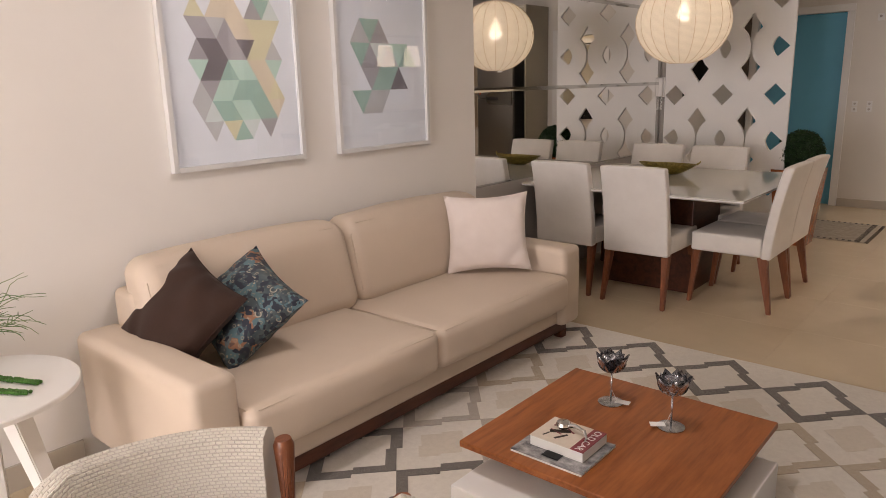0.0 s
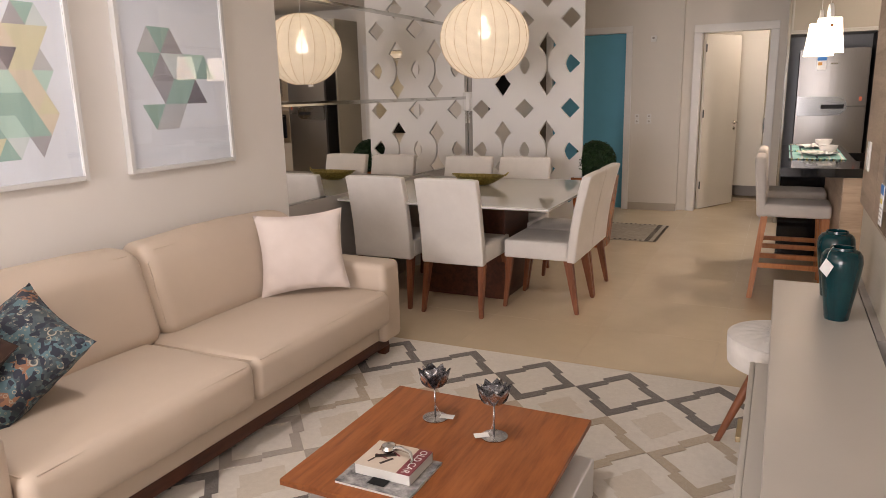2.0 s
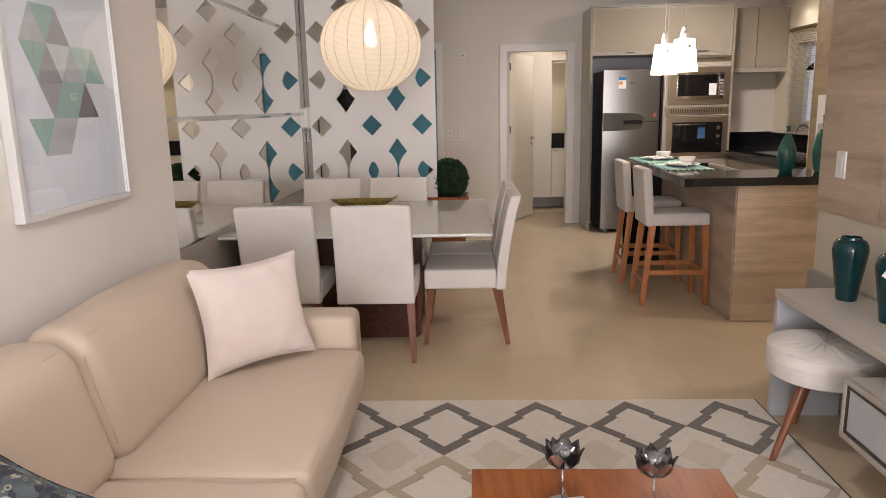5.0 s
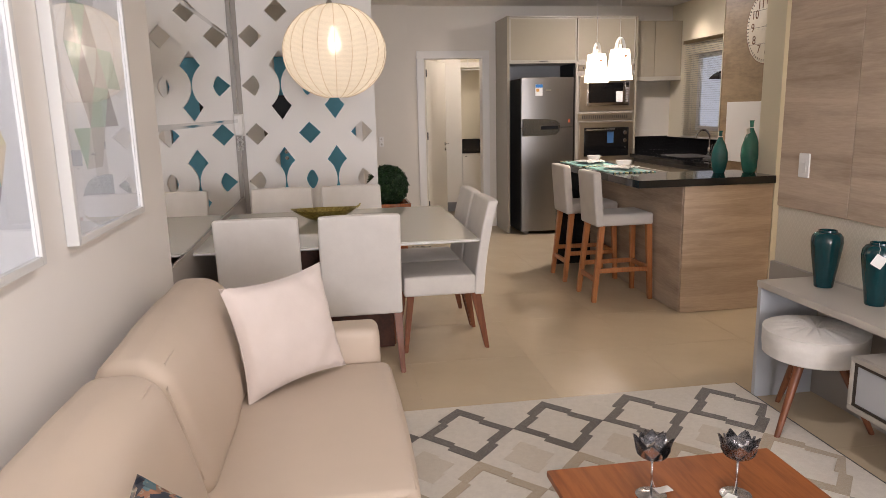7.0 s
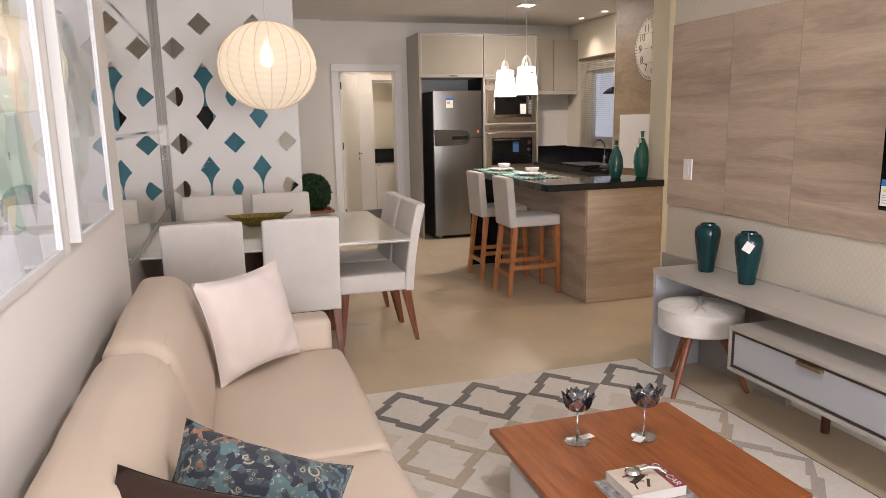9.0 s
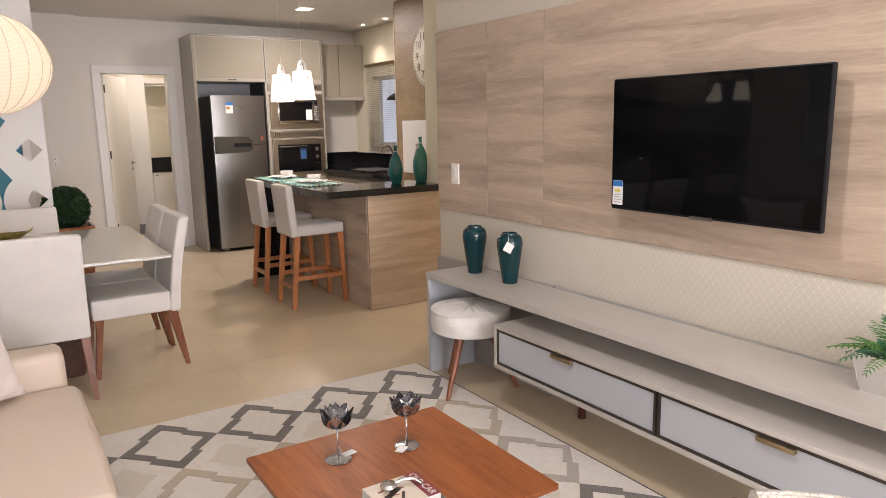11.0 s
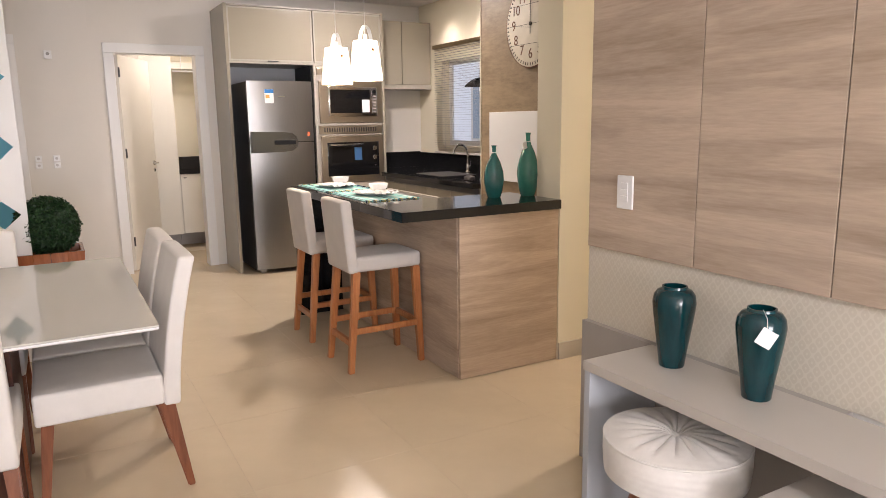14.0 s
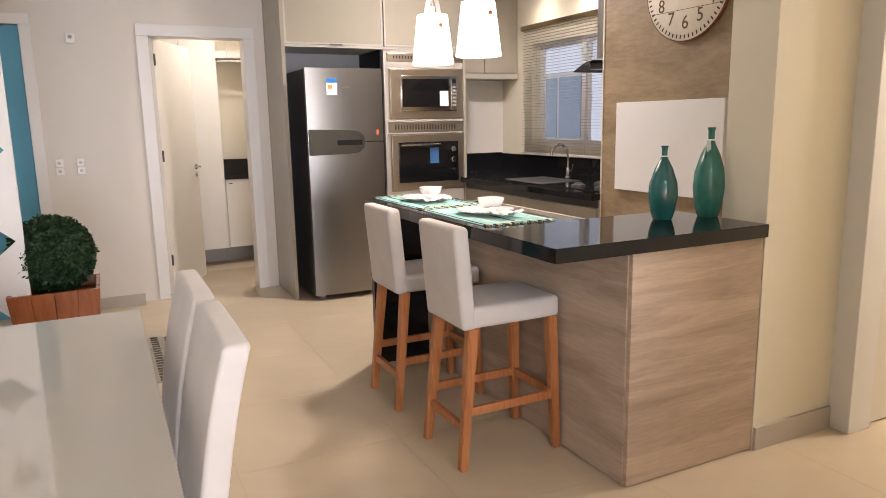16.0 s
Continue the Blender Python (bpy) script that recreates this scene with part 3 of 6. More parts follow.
part("plinth", box(0.06, 0.775, 0.05, 2.36, 0.055, 0.12, 0.004), M["darkwood"], sofa, "dark red-brown wooden plinth")
for x in (0.10, 0.74):
    for y in (0.09, 2.335):
        part("foot", taper((x, y, 0.056), (x + 0.01, y + 0.005, 0), 0.07, 0.045), M["darkwood"], sofa)
part("base", soft(0.04, 0.80, 0.06, 2.35, 0.12, 0.27, 0.025), L, sofa)
part("armrest", soft(0.0, 0.845, 0.0, 0.175, 0.115, 0.56, 0.035, puff=0.004), L, sofa)
part("armrest", soft(0.0, 0.845, 2.215, 2.395, 0.115, 0.56, 0.035, puff=0.004), L, sofa)
part("back_frame", soft(0.0, 0.16, 0.165, 2.28, 0.12, 0.70, 0.03), L, sofa)
for y0, y1 in ((0.178, 1.135), (1.137, 2.212)):
    part("seat_cushion", soft(0.22, 0.885, y0, y1, 0.235, 0.425, 0.042, puff=0.018), L, sofa)
for y0, y1 in ((0.185, 1.215), (1.218, 2.285)):
    part("back_cushion", soft(0.125, 0.335, y0, y1, 0.40, 0.818, 0.075, lean=0.265, puff=0.022), L, sofa)


def seam(axis, x0, x1, y0, y1, z0, z1, r, lean=0.0):
    """Corded seam round the front (x) or the top (z) of an upholstered block."""
    o = r * 0.285
    if axis == "x":
        ring = [(x1 - o, y0 + r, z1 - o), (x1 - o, y1 - r, z1 - o), (x1 - o, y1 - o, z1 - r), (x1 - o, y1 - o, z0 + r), (x1 - o, y1 - r, z0 + o), (x1 - o, y0 + r, z0 + o), (x1 - o, y0 + o, z0 + r), (x1 - o, y0 + o, z1 - r)]
    else:
        ring = [(x0 + r, y0 + o, z1 - o), (x1 - r, y0 + o, z1 - o), (x1 - o, y0 + r, z1 - o), (x1 - o, y1 - r, z1 - o), (x1 - r, y1 - o, z1 - o), (x0 + r, y1 - o, z1 - o)]
    return tube([(x - lean * (z - z0), y, z) for x, y, z in ring + (ring[:1] if axis == "x" else [])], 0.0032, 6)


for y0, y1 in ((0.178, 1.135), (1.137, 2.212)):
    part("seam", seam("z", 0.22, 0.885, y0, y1, 0.235, 0.425, 0.042), L, sofa)
for y0, y1 in ((0.185, 1.215), (1.218, 2.285)):
    part("seam", seam("x", 0.125, 0.335, y0, y1, 0.40, 0.818, 0.075, 0.265), L, sofa)


def pillow(name, size, depth, mat, m, label, tall=None, seed=0, roll=0):
    """A stuffed square cushion, standing on one edge, its face along -y."""
    n, bm = 22, bmesh.new()
    tall = tall or size
    rnd = random.Random(seed)
    ph = [rnd.uniform(0, 6) for _ in range(4)]
    grid = {}
    for s in (-1, 1):
        for i in range(n + 1):
            for j in range(n + 1):
                u, v = 2 * i / n - 1, 2 * j / n - 1
                if s > 0 and (abs(u) == 1 or abs(v) == 1):
                    grid[s, i, j] = grid[-1, i, j]
                    continue
                e = (1 - u * u) * (1 - v * v)
                d = depth * 0.5 * e ** 0.42 + 0.004 * math.sin(7 * u + ph[0]) * math.sin(5 * v + ph[1]) * e
                d += 0.006 * math.sin(16 * (u * v) + ph[2]) * (1 - e) * e * 3
                pull = 1 - 0.11 * (1 - v * v) * abs(u) ** 3, 1 - 0.11 * (1 - u * u) * abs(v) ** 3
                grid[s, i, j] = bm.verts.new((u * size / 2 * pull[0], s * d, tall / 2 + v * tall / 2 * pull[1]))
    for s in (-1, 1):
        for i in range(n):
            for j in range(n):
                q = [grid[s, i, j], grid[s, i + 1, j], grid[s, i + 1, j + 1], grid[s, i, j + 1]]
                bm.faces.new(q)
    ob = thing(name, m @ pose(0, 0, 0, 0, roll) @ pose(0, 0, -tall / 2), label, "cushion")
    part("cover", bm, mat, ob)
    pts = []
    for k in range(4 * n):
        side, i = divmod(k, n)
        u, v = ((2 * i / n - 1, -1), (1, 2 * i / n - 1), (1 - 2 * i / n, 1), (-1, 1 - 2 * i / n))[side]
        pts.append((u * size / 2 * (1 - 0.11 * (1 - v * v) * abs(u) ** 3), 0, tall / 2 + v * tall / 2 * (1 - 0.11 * (1 - u * u) * abs(v) ** 3)))
    part("piping", tube(pts + pts[:1], 0.002, 6), mat, ob)
    return ob


def paisley():
    """Dark blue cloth with rings and rust blotches."""
    m = material("blue_rust_print", (0.10, 0.125, 0.13), 0.7, color2=(0.03, 0.045, 0.055), scale=14, sheen=0.08, spec=0.2)
    n, l = m.node_tree.nodes, m.node_tree.links
    tc = n.new("ShaderNodeTexCoord")
    base = n["Principled BSDF"].inputs["Base Color"].links[0].from_socket
    for scale, lo, hi, col, wave in ((15, 0.0, 0.42, (0.27, 0.135, 0.08), 0), (17, 0.20, 0.30, (0.42, 0.38, 0.30), 1), (30, 0.0, 0.26, (0.09, 0.155, 0.175), 0), (34, 0.14, 0.26, (0.40, 0.34, 0.25), 1), (70, 0.12, 0.3, (0.28, 0.26, 0.21), 1), (60, 0, 0, (0.03, 0.035, 0.05), 0)):
        v = n.new("ShaderNodeTexVoronoi")
        v.inputs["Scale"].default_value = scale
        l.new(tc.outputs["Object"], v.inputs["Vector"])
        r = n.new("ShaderNodeValToRGB")
        e = r.color_ramp.elements
        if wave:
            e[0].position, e[1].position = lo, hi
            e[0].color = (0, 0, 0, 1)
            e[1].color = (0, 0, 0, 1)
            k = e.new((lo + hi) / 2)
            k.color = (1, 1, 1, 1)
            l.new(v.outputs["Distance"], r.inputs[0])
        else:
            e[0].position, e[1].position = 0.58, 0.74
            e[0].color, e[1].color = (0, 0, 0, 1), (1, 1, 1, 1)
            sp = n.new("ShaderNodeSeparateColor")
            l.new(v.outputs["Color"], sp.inputs[0])
            l.new(sp.outputs[0], r.inputs[0])
        mx = n.new("ShaderNodeMix")
        mx.data_type = "RGBA"
        l.new(r.outputs[0], mx.inputs[0])
        l.new(base, mx.inputs[6])
        mx.inputs[7].default_value = (*col, 1)
        base = mx.outputs[2]
    l.new(base, n["Principled BSDF"].inputs["Base Color"])
    return m


pillow("cushion", 0.46, 0.15, M["pink"], pose(0.525, 4.115, 0.65, -15, 0, 40), "blush pink square cushion leaning on the sofa's arm", 0.43, seed=1, roll=-2)
pillow("cushion", 0.42, 0.15, M["brown"], pose(0.385, 2.375, 0.625, -40, 0, 14), "dark brown velvet cushion leaning in the sofa's corner", seed=2, roll=25)
pillow("cushion", 0.40, 0.19, paisley(), pose(0.465, 2.595, 0.612, -42, 0, 18), "blue and rust paisley cushion leaning on the brown one", seed=3, roll=33)

# ---- rug ----
rug = thing("rug", pose(0, 0, 0.0), "cream rug with grey and tan stepped lozenges", "rug")
RX0, RX1, RY0, RY1 = 0.60, 2.77, 1.55, 4.70
pile = lambda nm, c, c2: material(nm, c, 0.95, scale=45, color2=c2, sheen=0.3, bump=0.7, bump_scale=420)
part("ground", box(RX0, RX1, RY0, RY1, 0.0005, 0.010, 0.003), pile("cream_pile", (0.76, 0.71, 0.63), (0.68, 0.63, 0.555)), rug)
edge_pts = [(0, 1), (0.525, 0.535), (0.455, 0.465), (1, 0)]


def stepped(cx, cy, a, bb, s=1.0):
    pts = []
    for sx, sy, rev in ((1, 1, 0), (1, -1, 1), (-1, -1, 0), (-1, 1, 1)):
        q = edge_pts[::-1] if rev else edge_pts
        pts += [(cx + sx * u * a * s, cy + sy * v * bb * s) for u, v in q[:-1]]
    return pts


def clip_x(pts):
    return [(min(max(x, RX0 + 0.004), RX1 - 0.004), min(max(y, RY0 + 0.004), RY1 - 0.004)) for x, y in pts]


PA, PB = 0.2165, 0.265
cols = [0.84 + 0.433 * i for i in range(5)]
hues = {"dark": pile("dark_grey_pile", (0.165, 0.145, 0.125), (0.125, 0.11, 0.095)), "tan": pile("tan_pile", (0.50, 0.415, 0.30), (0.44, 0.36, 0.26)),
        "taupe": pile("taupe_pile", (0.44, 0.385, 0.325), (0.385, 0.335, 0.28)), "pale": pile("pale_grey_pile", (0.67, 0.60, 0.50), (0.61, 0.545, 0.45))}
for k, hue in enumerate(("dark", "tan", "taupe", "dark", "tan", "taupe")):
    cy = 4.405 - 2 * PB * k
    for cx in cols:
        if cy - PB > RY0:
            g = flat_shape("lozenge", [clip_x(stepped(cx, cy, PA, PB, 1.0)), clip_x(stepped(cx, cy, PA, PB, 0.72))], 0.004, hues[hue], rug)
            g.matrix_basis = pose(0, 0, 0.0105, -90)
    for cx in cols[:-1]:
        if cy - 1.6 * PB > RY0:
            g = flat_shape("blot", [clip_x(stepped(cx + PA, cy - PB, PA, PB, 0.52))], 0.003, hues["pale"], rug)
            g.matrix_basis = pose(0, 0, 0.0095, -90)
part("binding", box(RX1 - 0.002, RX1 + 0.008, RY0, RY1, 0.001, 0.009, 0.002), M["steel_dark"], rug)

# ---- coffee table ----
ct = thing("coffee_table", pose(1.795, 3.19, 0.010), "low square red-brown wooden coffee table on a white base", "coffee table")
part("tabletop", box(-0.405, 0.405, -0.395, 0.395, 0.227, 0.250, 0.004), M["walnut"], ct, "red-brown wooden tabletop")
part("column", box(-0.25, 0.25, -0.25, 0.25, 0.15, 0.227), M["grey_lac"], ct, smooth=False)
part("base", box(-0.36, 0.44, -0.50, 0.30, 0.0, 0.15, 0.006), M["white"], ct, "white lacquered box base")

# ---- dining set ----
tb = thing("dining_table", pose(0.74, 5.96, 0), "square dining table with a cream glass top on a dark pedestal", "dining table")
bm = bmesh.new()
rings = []
for sx, sy, z in ((0.70, 0.63, 0.715), (0.772, 0.702, 0.731), (0.779, 0.709, 0.736), (0.779, 0.709, 0.742)):
    rings.append([bm.verts.new((a * sx, c * sy, z)) for a, c in ((-1, -1), (1, -1), (1, 1), (-1, 1))])
for a, c in zip(rings, rings[1:]):
    for i in range(4):
        bm.faces.new((a[i], a[(i + 1) % 4], c[(i + 1) % 4], c[i]))
bm.faces.new(rings[0]), bm.faces.new(rings[-1])
part("tabletop", bm, M["white"], tb, smooth=False)
part("glass_sheet", box(-0.7805, 0.7805, -0.7105, 0.7105, 0.7425, 0.750, 0.001, 1), material("back_painted_glass", (0.54, 0.52, 0.46), 0.02, vary=0.0, spec=1.0), tb, "back-painted cream glass sheet", smooth=False)
part("pedestal", box(-0.32, 0.32, -0.26, 0.26, 0.0, 0.699, 0.004), M["darkwood"], tb, "dark wooden box pedestal")


def dining_chair(m):
    c = thing("dining_chair", m, "dining chair covered in off-white cloth with tapered wooden legs", "chair", "chairs round the table")
    st = soft(-0.222, 0.222, -0.19, 0.245, 0.355, 0.475, 0.013, puff=0.006, seg=3)
    part("seat", st, M["chair"], c)
    # back: one slab from the seat's underside up, leaning backwards
    bm = rounded(-0.222, 0.222, -0.247, -0.185, 0.345, 0.922, 0.013, 7, 3)
    for v in bm.verts:
        h = (v.co.z - 0.345) / 0.575
        v.co.y -= 0.03 * h + 0.065 * h * h
        v.co.z -= 0.005 * (abs(v.co.x) / 0.222) ** 5 * h ** 6
        v.co.x *= 1 - 0.018 * h
    part("backrest", bm, M["chair"], c)
    for s in (-1, 1):
        part("leg", taper((s * 0.197, 0.205, 0.36), (s * 0.205, 0.245, 0), 0.042, 0.026), M["leg"], c)
        part("leg", taper((s * 0.195, -0.195, 0.36), (s * 0.212, -0.262, 0), 0.045, 0.027, d0=0.06), M["leg"], c)
    return c


ch = dining_chair(pose(0.855, 5.505, 0))
for x, y, r in ((0.315, 5.525, 0), (1.36, 5.765, 90), (1.355, 6.235, 90), (0.35, 6.43, 180), (0.855, 6.43, 180)):
    copy_thing(ch, pose(x, y, 0, 0, 0, r))

# ---- peninsula ----
pen = thing("breakfast_bar", pose(0, 0, 0), "grey-oak clad breakfast bar with a black granite leg", "breakfast bar", kind="")
part("front_panel", box(3.110, 3.775, 5.952, 5.972, 0.006, 0.905, 0.001, 1), M["oak_x"], pen, smooth=False)
part("side_panel", box(3.105, 3.125, 5.9725, 7.70, 0.006, 0.905, 0.001, 1), M["oak"], pen, smooth=False)
part("rear_panel", box(3.50, 3.52, 6.45, 7.70, 0.006, 0.905), M["greige_matt"], pen, smooth=False)
part("inner_panel", box(3.52, 3.775, 6.43, 6.45, 0.006, 0.905), M["greige_matt"], pen, smooth=False)
part("granite_leg", box(2.775, 3.52, 7.702, 7.742, 0.0, 0.905, 0.002), M["granite"], pen, "black granite upright slab")
slab = new("bar_worktop")
slab.matrix_basis = pose(2.765, 5.935, 0.906)
tagged(slab, "polished black granite worktop on the breakfast bar", "worktop")
bm = bmesh.new()
ell = [(0, 0), (1.015, 0), (1.015, 0.52), (0.435, 0.52), (0.435, 1.83), (0, 1.83)]
low, high = [[bm.verts.new((x, y, z)) for x, y in ell] for z in (0, 0.052)]
bm.faces.new(low), bm.faces.new(high)
for k in range(6):
    bm.faces.new((low[k], low[(k + 1) % 6], high[(k + 1) % 6], high[k]))
bmesh.ops.bevel(bm, geom=bm.edges[:], offset=0.002, segments=2, affect="EDGES")
part("slab", bm, M["granite"], slab)


def bar_stool(m):
    c = thing("bar_stool", m, "bar stool with pale grey cloth seat and orange-brown legs", "bar stool", "stools at the bar")
    part("seat", soft(-0.17, 0.17, -0.18, 0.235, 0.58, 0.667, 0.02, puff=0.008, seg=3), M["stoolcloth"], c)
    bm = rounded(-0.17, 0.17, -0.215, -0.15, 0.575, 0.985, 0.02, 5, 3)
    for v in bm.verts:
        v.co.y -= 0.035 * max(0, (v.co.z - 0.575) / 0.41)
    part("backrest", bm, M["stoolcloth"], c)
    foot = {}
    for s in (-1, 1):
        for q, fy, ty in (("f", 0.225, 0.205), ("b", -0.225, -0.165)):
            foot[q, s] = (Vector((s * 0.145, ty, 0.582)), Vector((s * 0.165, fy, 0)))
            part("leg", taper(*foot[q, s], 0.044, 0.034), M["orange"], c)

    def rung(a, b, z, w=0.022, h=0.036):
        p = [foot[k][0].lerp(foot[k][1], 1 - z / 0.582) for k in (a, b)]
        dv = p[1] - p[0]
        bm = box(0, dv.length, -w / 2, w / 2, -h / 2, h / 2, 0.003)
        bm.transform(Matrix.Translation(p[0]) @ dv.to_track_quat("X", "Z").to_matrix().to_4x4())
        part("rung", bm, M["orange"], c)
    for s in (-1, 1):
        rung(("b", s), ("f", s), 0.24)
    rung(("f", -1), ("f", 1), 0.24)
    rung(("b", -1), ("b", 1), 0.17)
    return c


st = bar_stool(pose(2.855, 6.53, 0, 0, 0, -90))
copy_thing(st, pose(2.855, 7.20, 0, 0, 0, -90))

# ---- television and its console ----
tv = thing("television", pose(3.0, 2.892, 1.066), "large black flat television mounted on the wall panel", "television")
part("case", box(0.006, 0.030, -0.466, 0.466, 0, 0.553, 0.004), M["black"], tv)
part("rear_bulge", box(0.0305, 0.055, -0.33, 0.33, 0.05, 0.40, 0.008), M["black"], tv)
part("screen", box(0.0, 0.0058, -0.460, 0.460, 0.012, 0.547), M["screen"], tv, smooth=False)
part("logo_bar", box(-0.002, 0.004, -0.05, 0.05, -0.004, 0.008, 0.001), M["steel"], tv)
part("bracket", box(0.0555, 0.1045, -0.16, 0.16, 0.12, 0.38), M["black"], tv, smooth=False)
lb = part("energy_label", box(-0.0012, -0.0003, 0.396, 0.453, 0.02, 0.125), M["paper"], tv, "white and blue energy label", smooth=False)
part("label_band", box(-0.0022, -0.0013, 0.397, 0.452, 0.100, 0.124), material("label_blue", (0.03, 0.20, 0.55), 0.5), lb, smooth=False)
part("label_mark", box(-0.0022, -0.0013, 0.410, 0.440, 0.076, 0.088), material("label_yellow", (0.75, 0.62, 0.12), 0.5), lb, smooth=False)
for z in (0.03, 0.042, 0.052, 0.062):
    part("label_line", box(-0.0022, -0.0013, 0.403, 0.445, z, z + 0.003), M["dado"], lb, smooth=False)

con = thing("console_top", pose(2.77, 0, 0), "long pale grey floating shelf with one end panel", "console table")
part("shelf", box(0, 0.322, 0.35, 4.562, 0.568, 0.602, 0.003), M["grey_lac"], con)
part("end_panel", box(0.004, 0.318, 4.53, 4.558, 0.0, 0.5675, 0.002), M["bluegrey"], con)
part("end_panel", box(0.004, 0.318, 0.36, 0.39, 0.0, 0.5675, 0.002), M["bluegrey"], con)
cab = thing("media_cabinet", pose(2.712, 0, 0), "pale grey low cabinet with two dark-edged drawers", "cabinet")
part("body", box(0.018, 0.38, 1.82, 3.835, 0.25, 0.472, 0.002), M["grey_lac"], cab)
bm = box(0.0, 0.0175, 1.82, 3.835, 0.25, 0.272, 0.0015)
for q in ((1.82, 3.835, 0.452, 0.472), (3.815, 3.835, 0.2725, 0.4515), (1.82, 1.84, 0.2725, 0.4515)):
    box(0.0, 0.0175, *q, 0.0015, bm=bm)
part("front_rim", bm, M["grey_lac"], cab)
for y0, y1 in ((2.832, 3.813), (1.842, 2.824)):
    dr = part("drawer", box(0.006, 0.0176, y0 + 0.012, y1 - 0.012, 0.285, 0.440, 0.001, 1), M["bluegrey"], cab, "glossy grey drawer front")
    bm = box(0.002, 0.0176, y0, y1, 0.274, 0.2845)
    for q in ((y0, y1, 0.4405, 0.4505), (y0, y0 + 0.0115, 0.285, 0.440), (y1 - 0.0115, y1, 0.285, 0.440)):
        box(0.002, 0.0176, *q, bm=bm)
    part("drawer_edge", bm, material("dark_bronze_edge", (0.075, 0.06, 0.05), 0.35, 0.5), dr, smooth=False)
    yc = (y0 + y1) / 2 + 0.02
    part("handle", box(-0.016, 0.004, yc - 0.065, yc + 0.065, 0.425, 0.442, 0.002), M["brass"], dr, "bronze tab handle")
part("foot", tube([(0.33, 3.55, 0.0), (0.33, 3.55, 0.251)], 0.02, 12), M["darkwood"], cab)
part("foot", tube([(0.33, 2.1, 0.0), (0.33, 2.1, 0.251)], 0.02, 12), M["darkwood"], cab)

# round stool
so = thing("round_stool", pose(2.83, 4.20, 0.0), "round stool with a buttoned cream velvet seat on three wooden legs", "stool")
part("seat", lathe([(0.195, 0.335), (0.213, 0.345), (0.218, 0.40), (0.218, 0.445), (0.211, 0.458)], 48), M["velvet"], so)
bm = bmesh.new()
n, rr = 108, 12
ring = []
for k in range(rr + 1):
    r = 0.212 * k / rr
    ring.append([bm.verts.new((r * math.cos(2 * math.pi * i / n), r * math.sin(2 * math.pi * i / n),
                               0.459 + 0.020 * (1 - (r / 0.212) ** 4) - 0.020 * math.exp(-(r / 0.03) ** 2) - 0.009 * (1 - abs(math.sin(9 * 2 * math.pi * i / n))) ** 2 * math.sin(math.pi * (k / rr) ** 0.7))) for i in range(n if k else 1)])
for i in range(n):
    bm.faces.new((ring[0][0], ring[1][i], ring[1][(i + 1) % n]))
for k in range(1, rr):
    for i in range(n):
        bm.faces.new((ring[k][i], ring[k + 1][i], ring[k + 1][(i + 1) % n], ring[k][(i + 1) % n]))
part("pleated_top", bm, M["velvet"], so, "pleated buttoned top")
bt = part("button", lathe([(0.001, 0.468), (0.014, 0.466), (0.017, 0.461), (0.015, 0.456)], 16), M["velvet"], so)
part("piping", tube([(0.215 * math.cos(2 * math.pi * i / 40), 0.215 * math.sin(2 * math.pi * i / 40), 0.456) for i in range(41)], 0.004, 6), M["velvet"], so)
for a in (205, 325, 85):
    c, s = math.cos(radians(a)), math.sin(radians(a))
    part("leg", tube([(0.10 * c, 0.10 * s, 0.336), (0.255 * c, 0.255 * s, 0.0)], [0.022, 0.012], 14), M["leg"], so)


# ---- kitchen ----
G, GM = M["greige"], M["greige_matt"]
KY = 9.45
tall = thing("tall_cabinet", pose(2.74, KY, 0), "greige lacquered tall kitchen cabinet round the fridge and ovens", "cabinet")
part("side_panel", box(0, 0.028, -0.02, 0.545, 0, 2.475, 0.001, 1), G, tall, smooth=False)
part("side_panel", box(1.546, 1.572, 0.0, 0.545, 0, 2.475, 0.001, 1), G, tall, smooth=False)
part("divider", box(0.822, 0.846, 0.0, 0.545, 0, 1.955, 0.001, 1), GM, tall, smooth=False)
part("top_board", box(0.0285, 1.5455, 0.0, 0.545, 2.462, 2.475), GM, tall, smooth=False)
part("shelf_board", box(0.0285, 1.5455, 0.0, 0.545, 1.9555, 1.972), GM, tall, smooth=False)
part("back_board", box(0.0285, 0.8215, 0.52, 0.545, 0.0, 1.955), M["bluegrey"], tall, smooth=False)
part("niche_lining", box(0.805, 0.8215, 0.03, 0.52, 0.0, 1.954), M["black"], tall, smooth=False)
part("upper_carcass", box(0.0285, 1.5455, 0.03, 0.545, 1.9725, 2.4615), GM, tall, smooth=False)
for x0, x1 in ((0.034, 0.826), (0.838, 1.541)):
    dr = part("upper_door", box(x0, x1, 0.004, 0.024, 1.978, 2.456, 0.002), G, tall, "glossy greige flap door")
    rim = box(x0, x1, 0.0, 0.0038, 1.978, 1.992)
    for q in ((x0, x1, 2.442, 2.456), (x0, x0 + 0.014, 1.9922, 2.4418), (x1 - 0.014, x1, 1.9922, 2.4418)):
        box(q[0], q[1], 0.0, 0.0038, q[2], q[3], bm=rim)
    part("door_rim", rim, GM, dr, smooth=False)
    xc = x0 + 0.40
    part("handle", box(xc - 0.05, xc + 0.05, -0.016, 0.004, 1.974, 1.984, 0.002), M["steel_dark"], dr)
fr = box(0.847, 1.5455, 0.03, 0.545, 0.08, 1.955)
part("oven_carcass", fr, GM, tall, smooth=False)
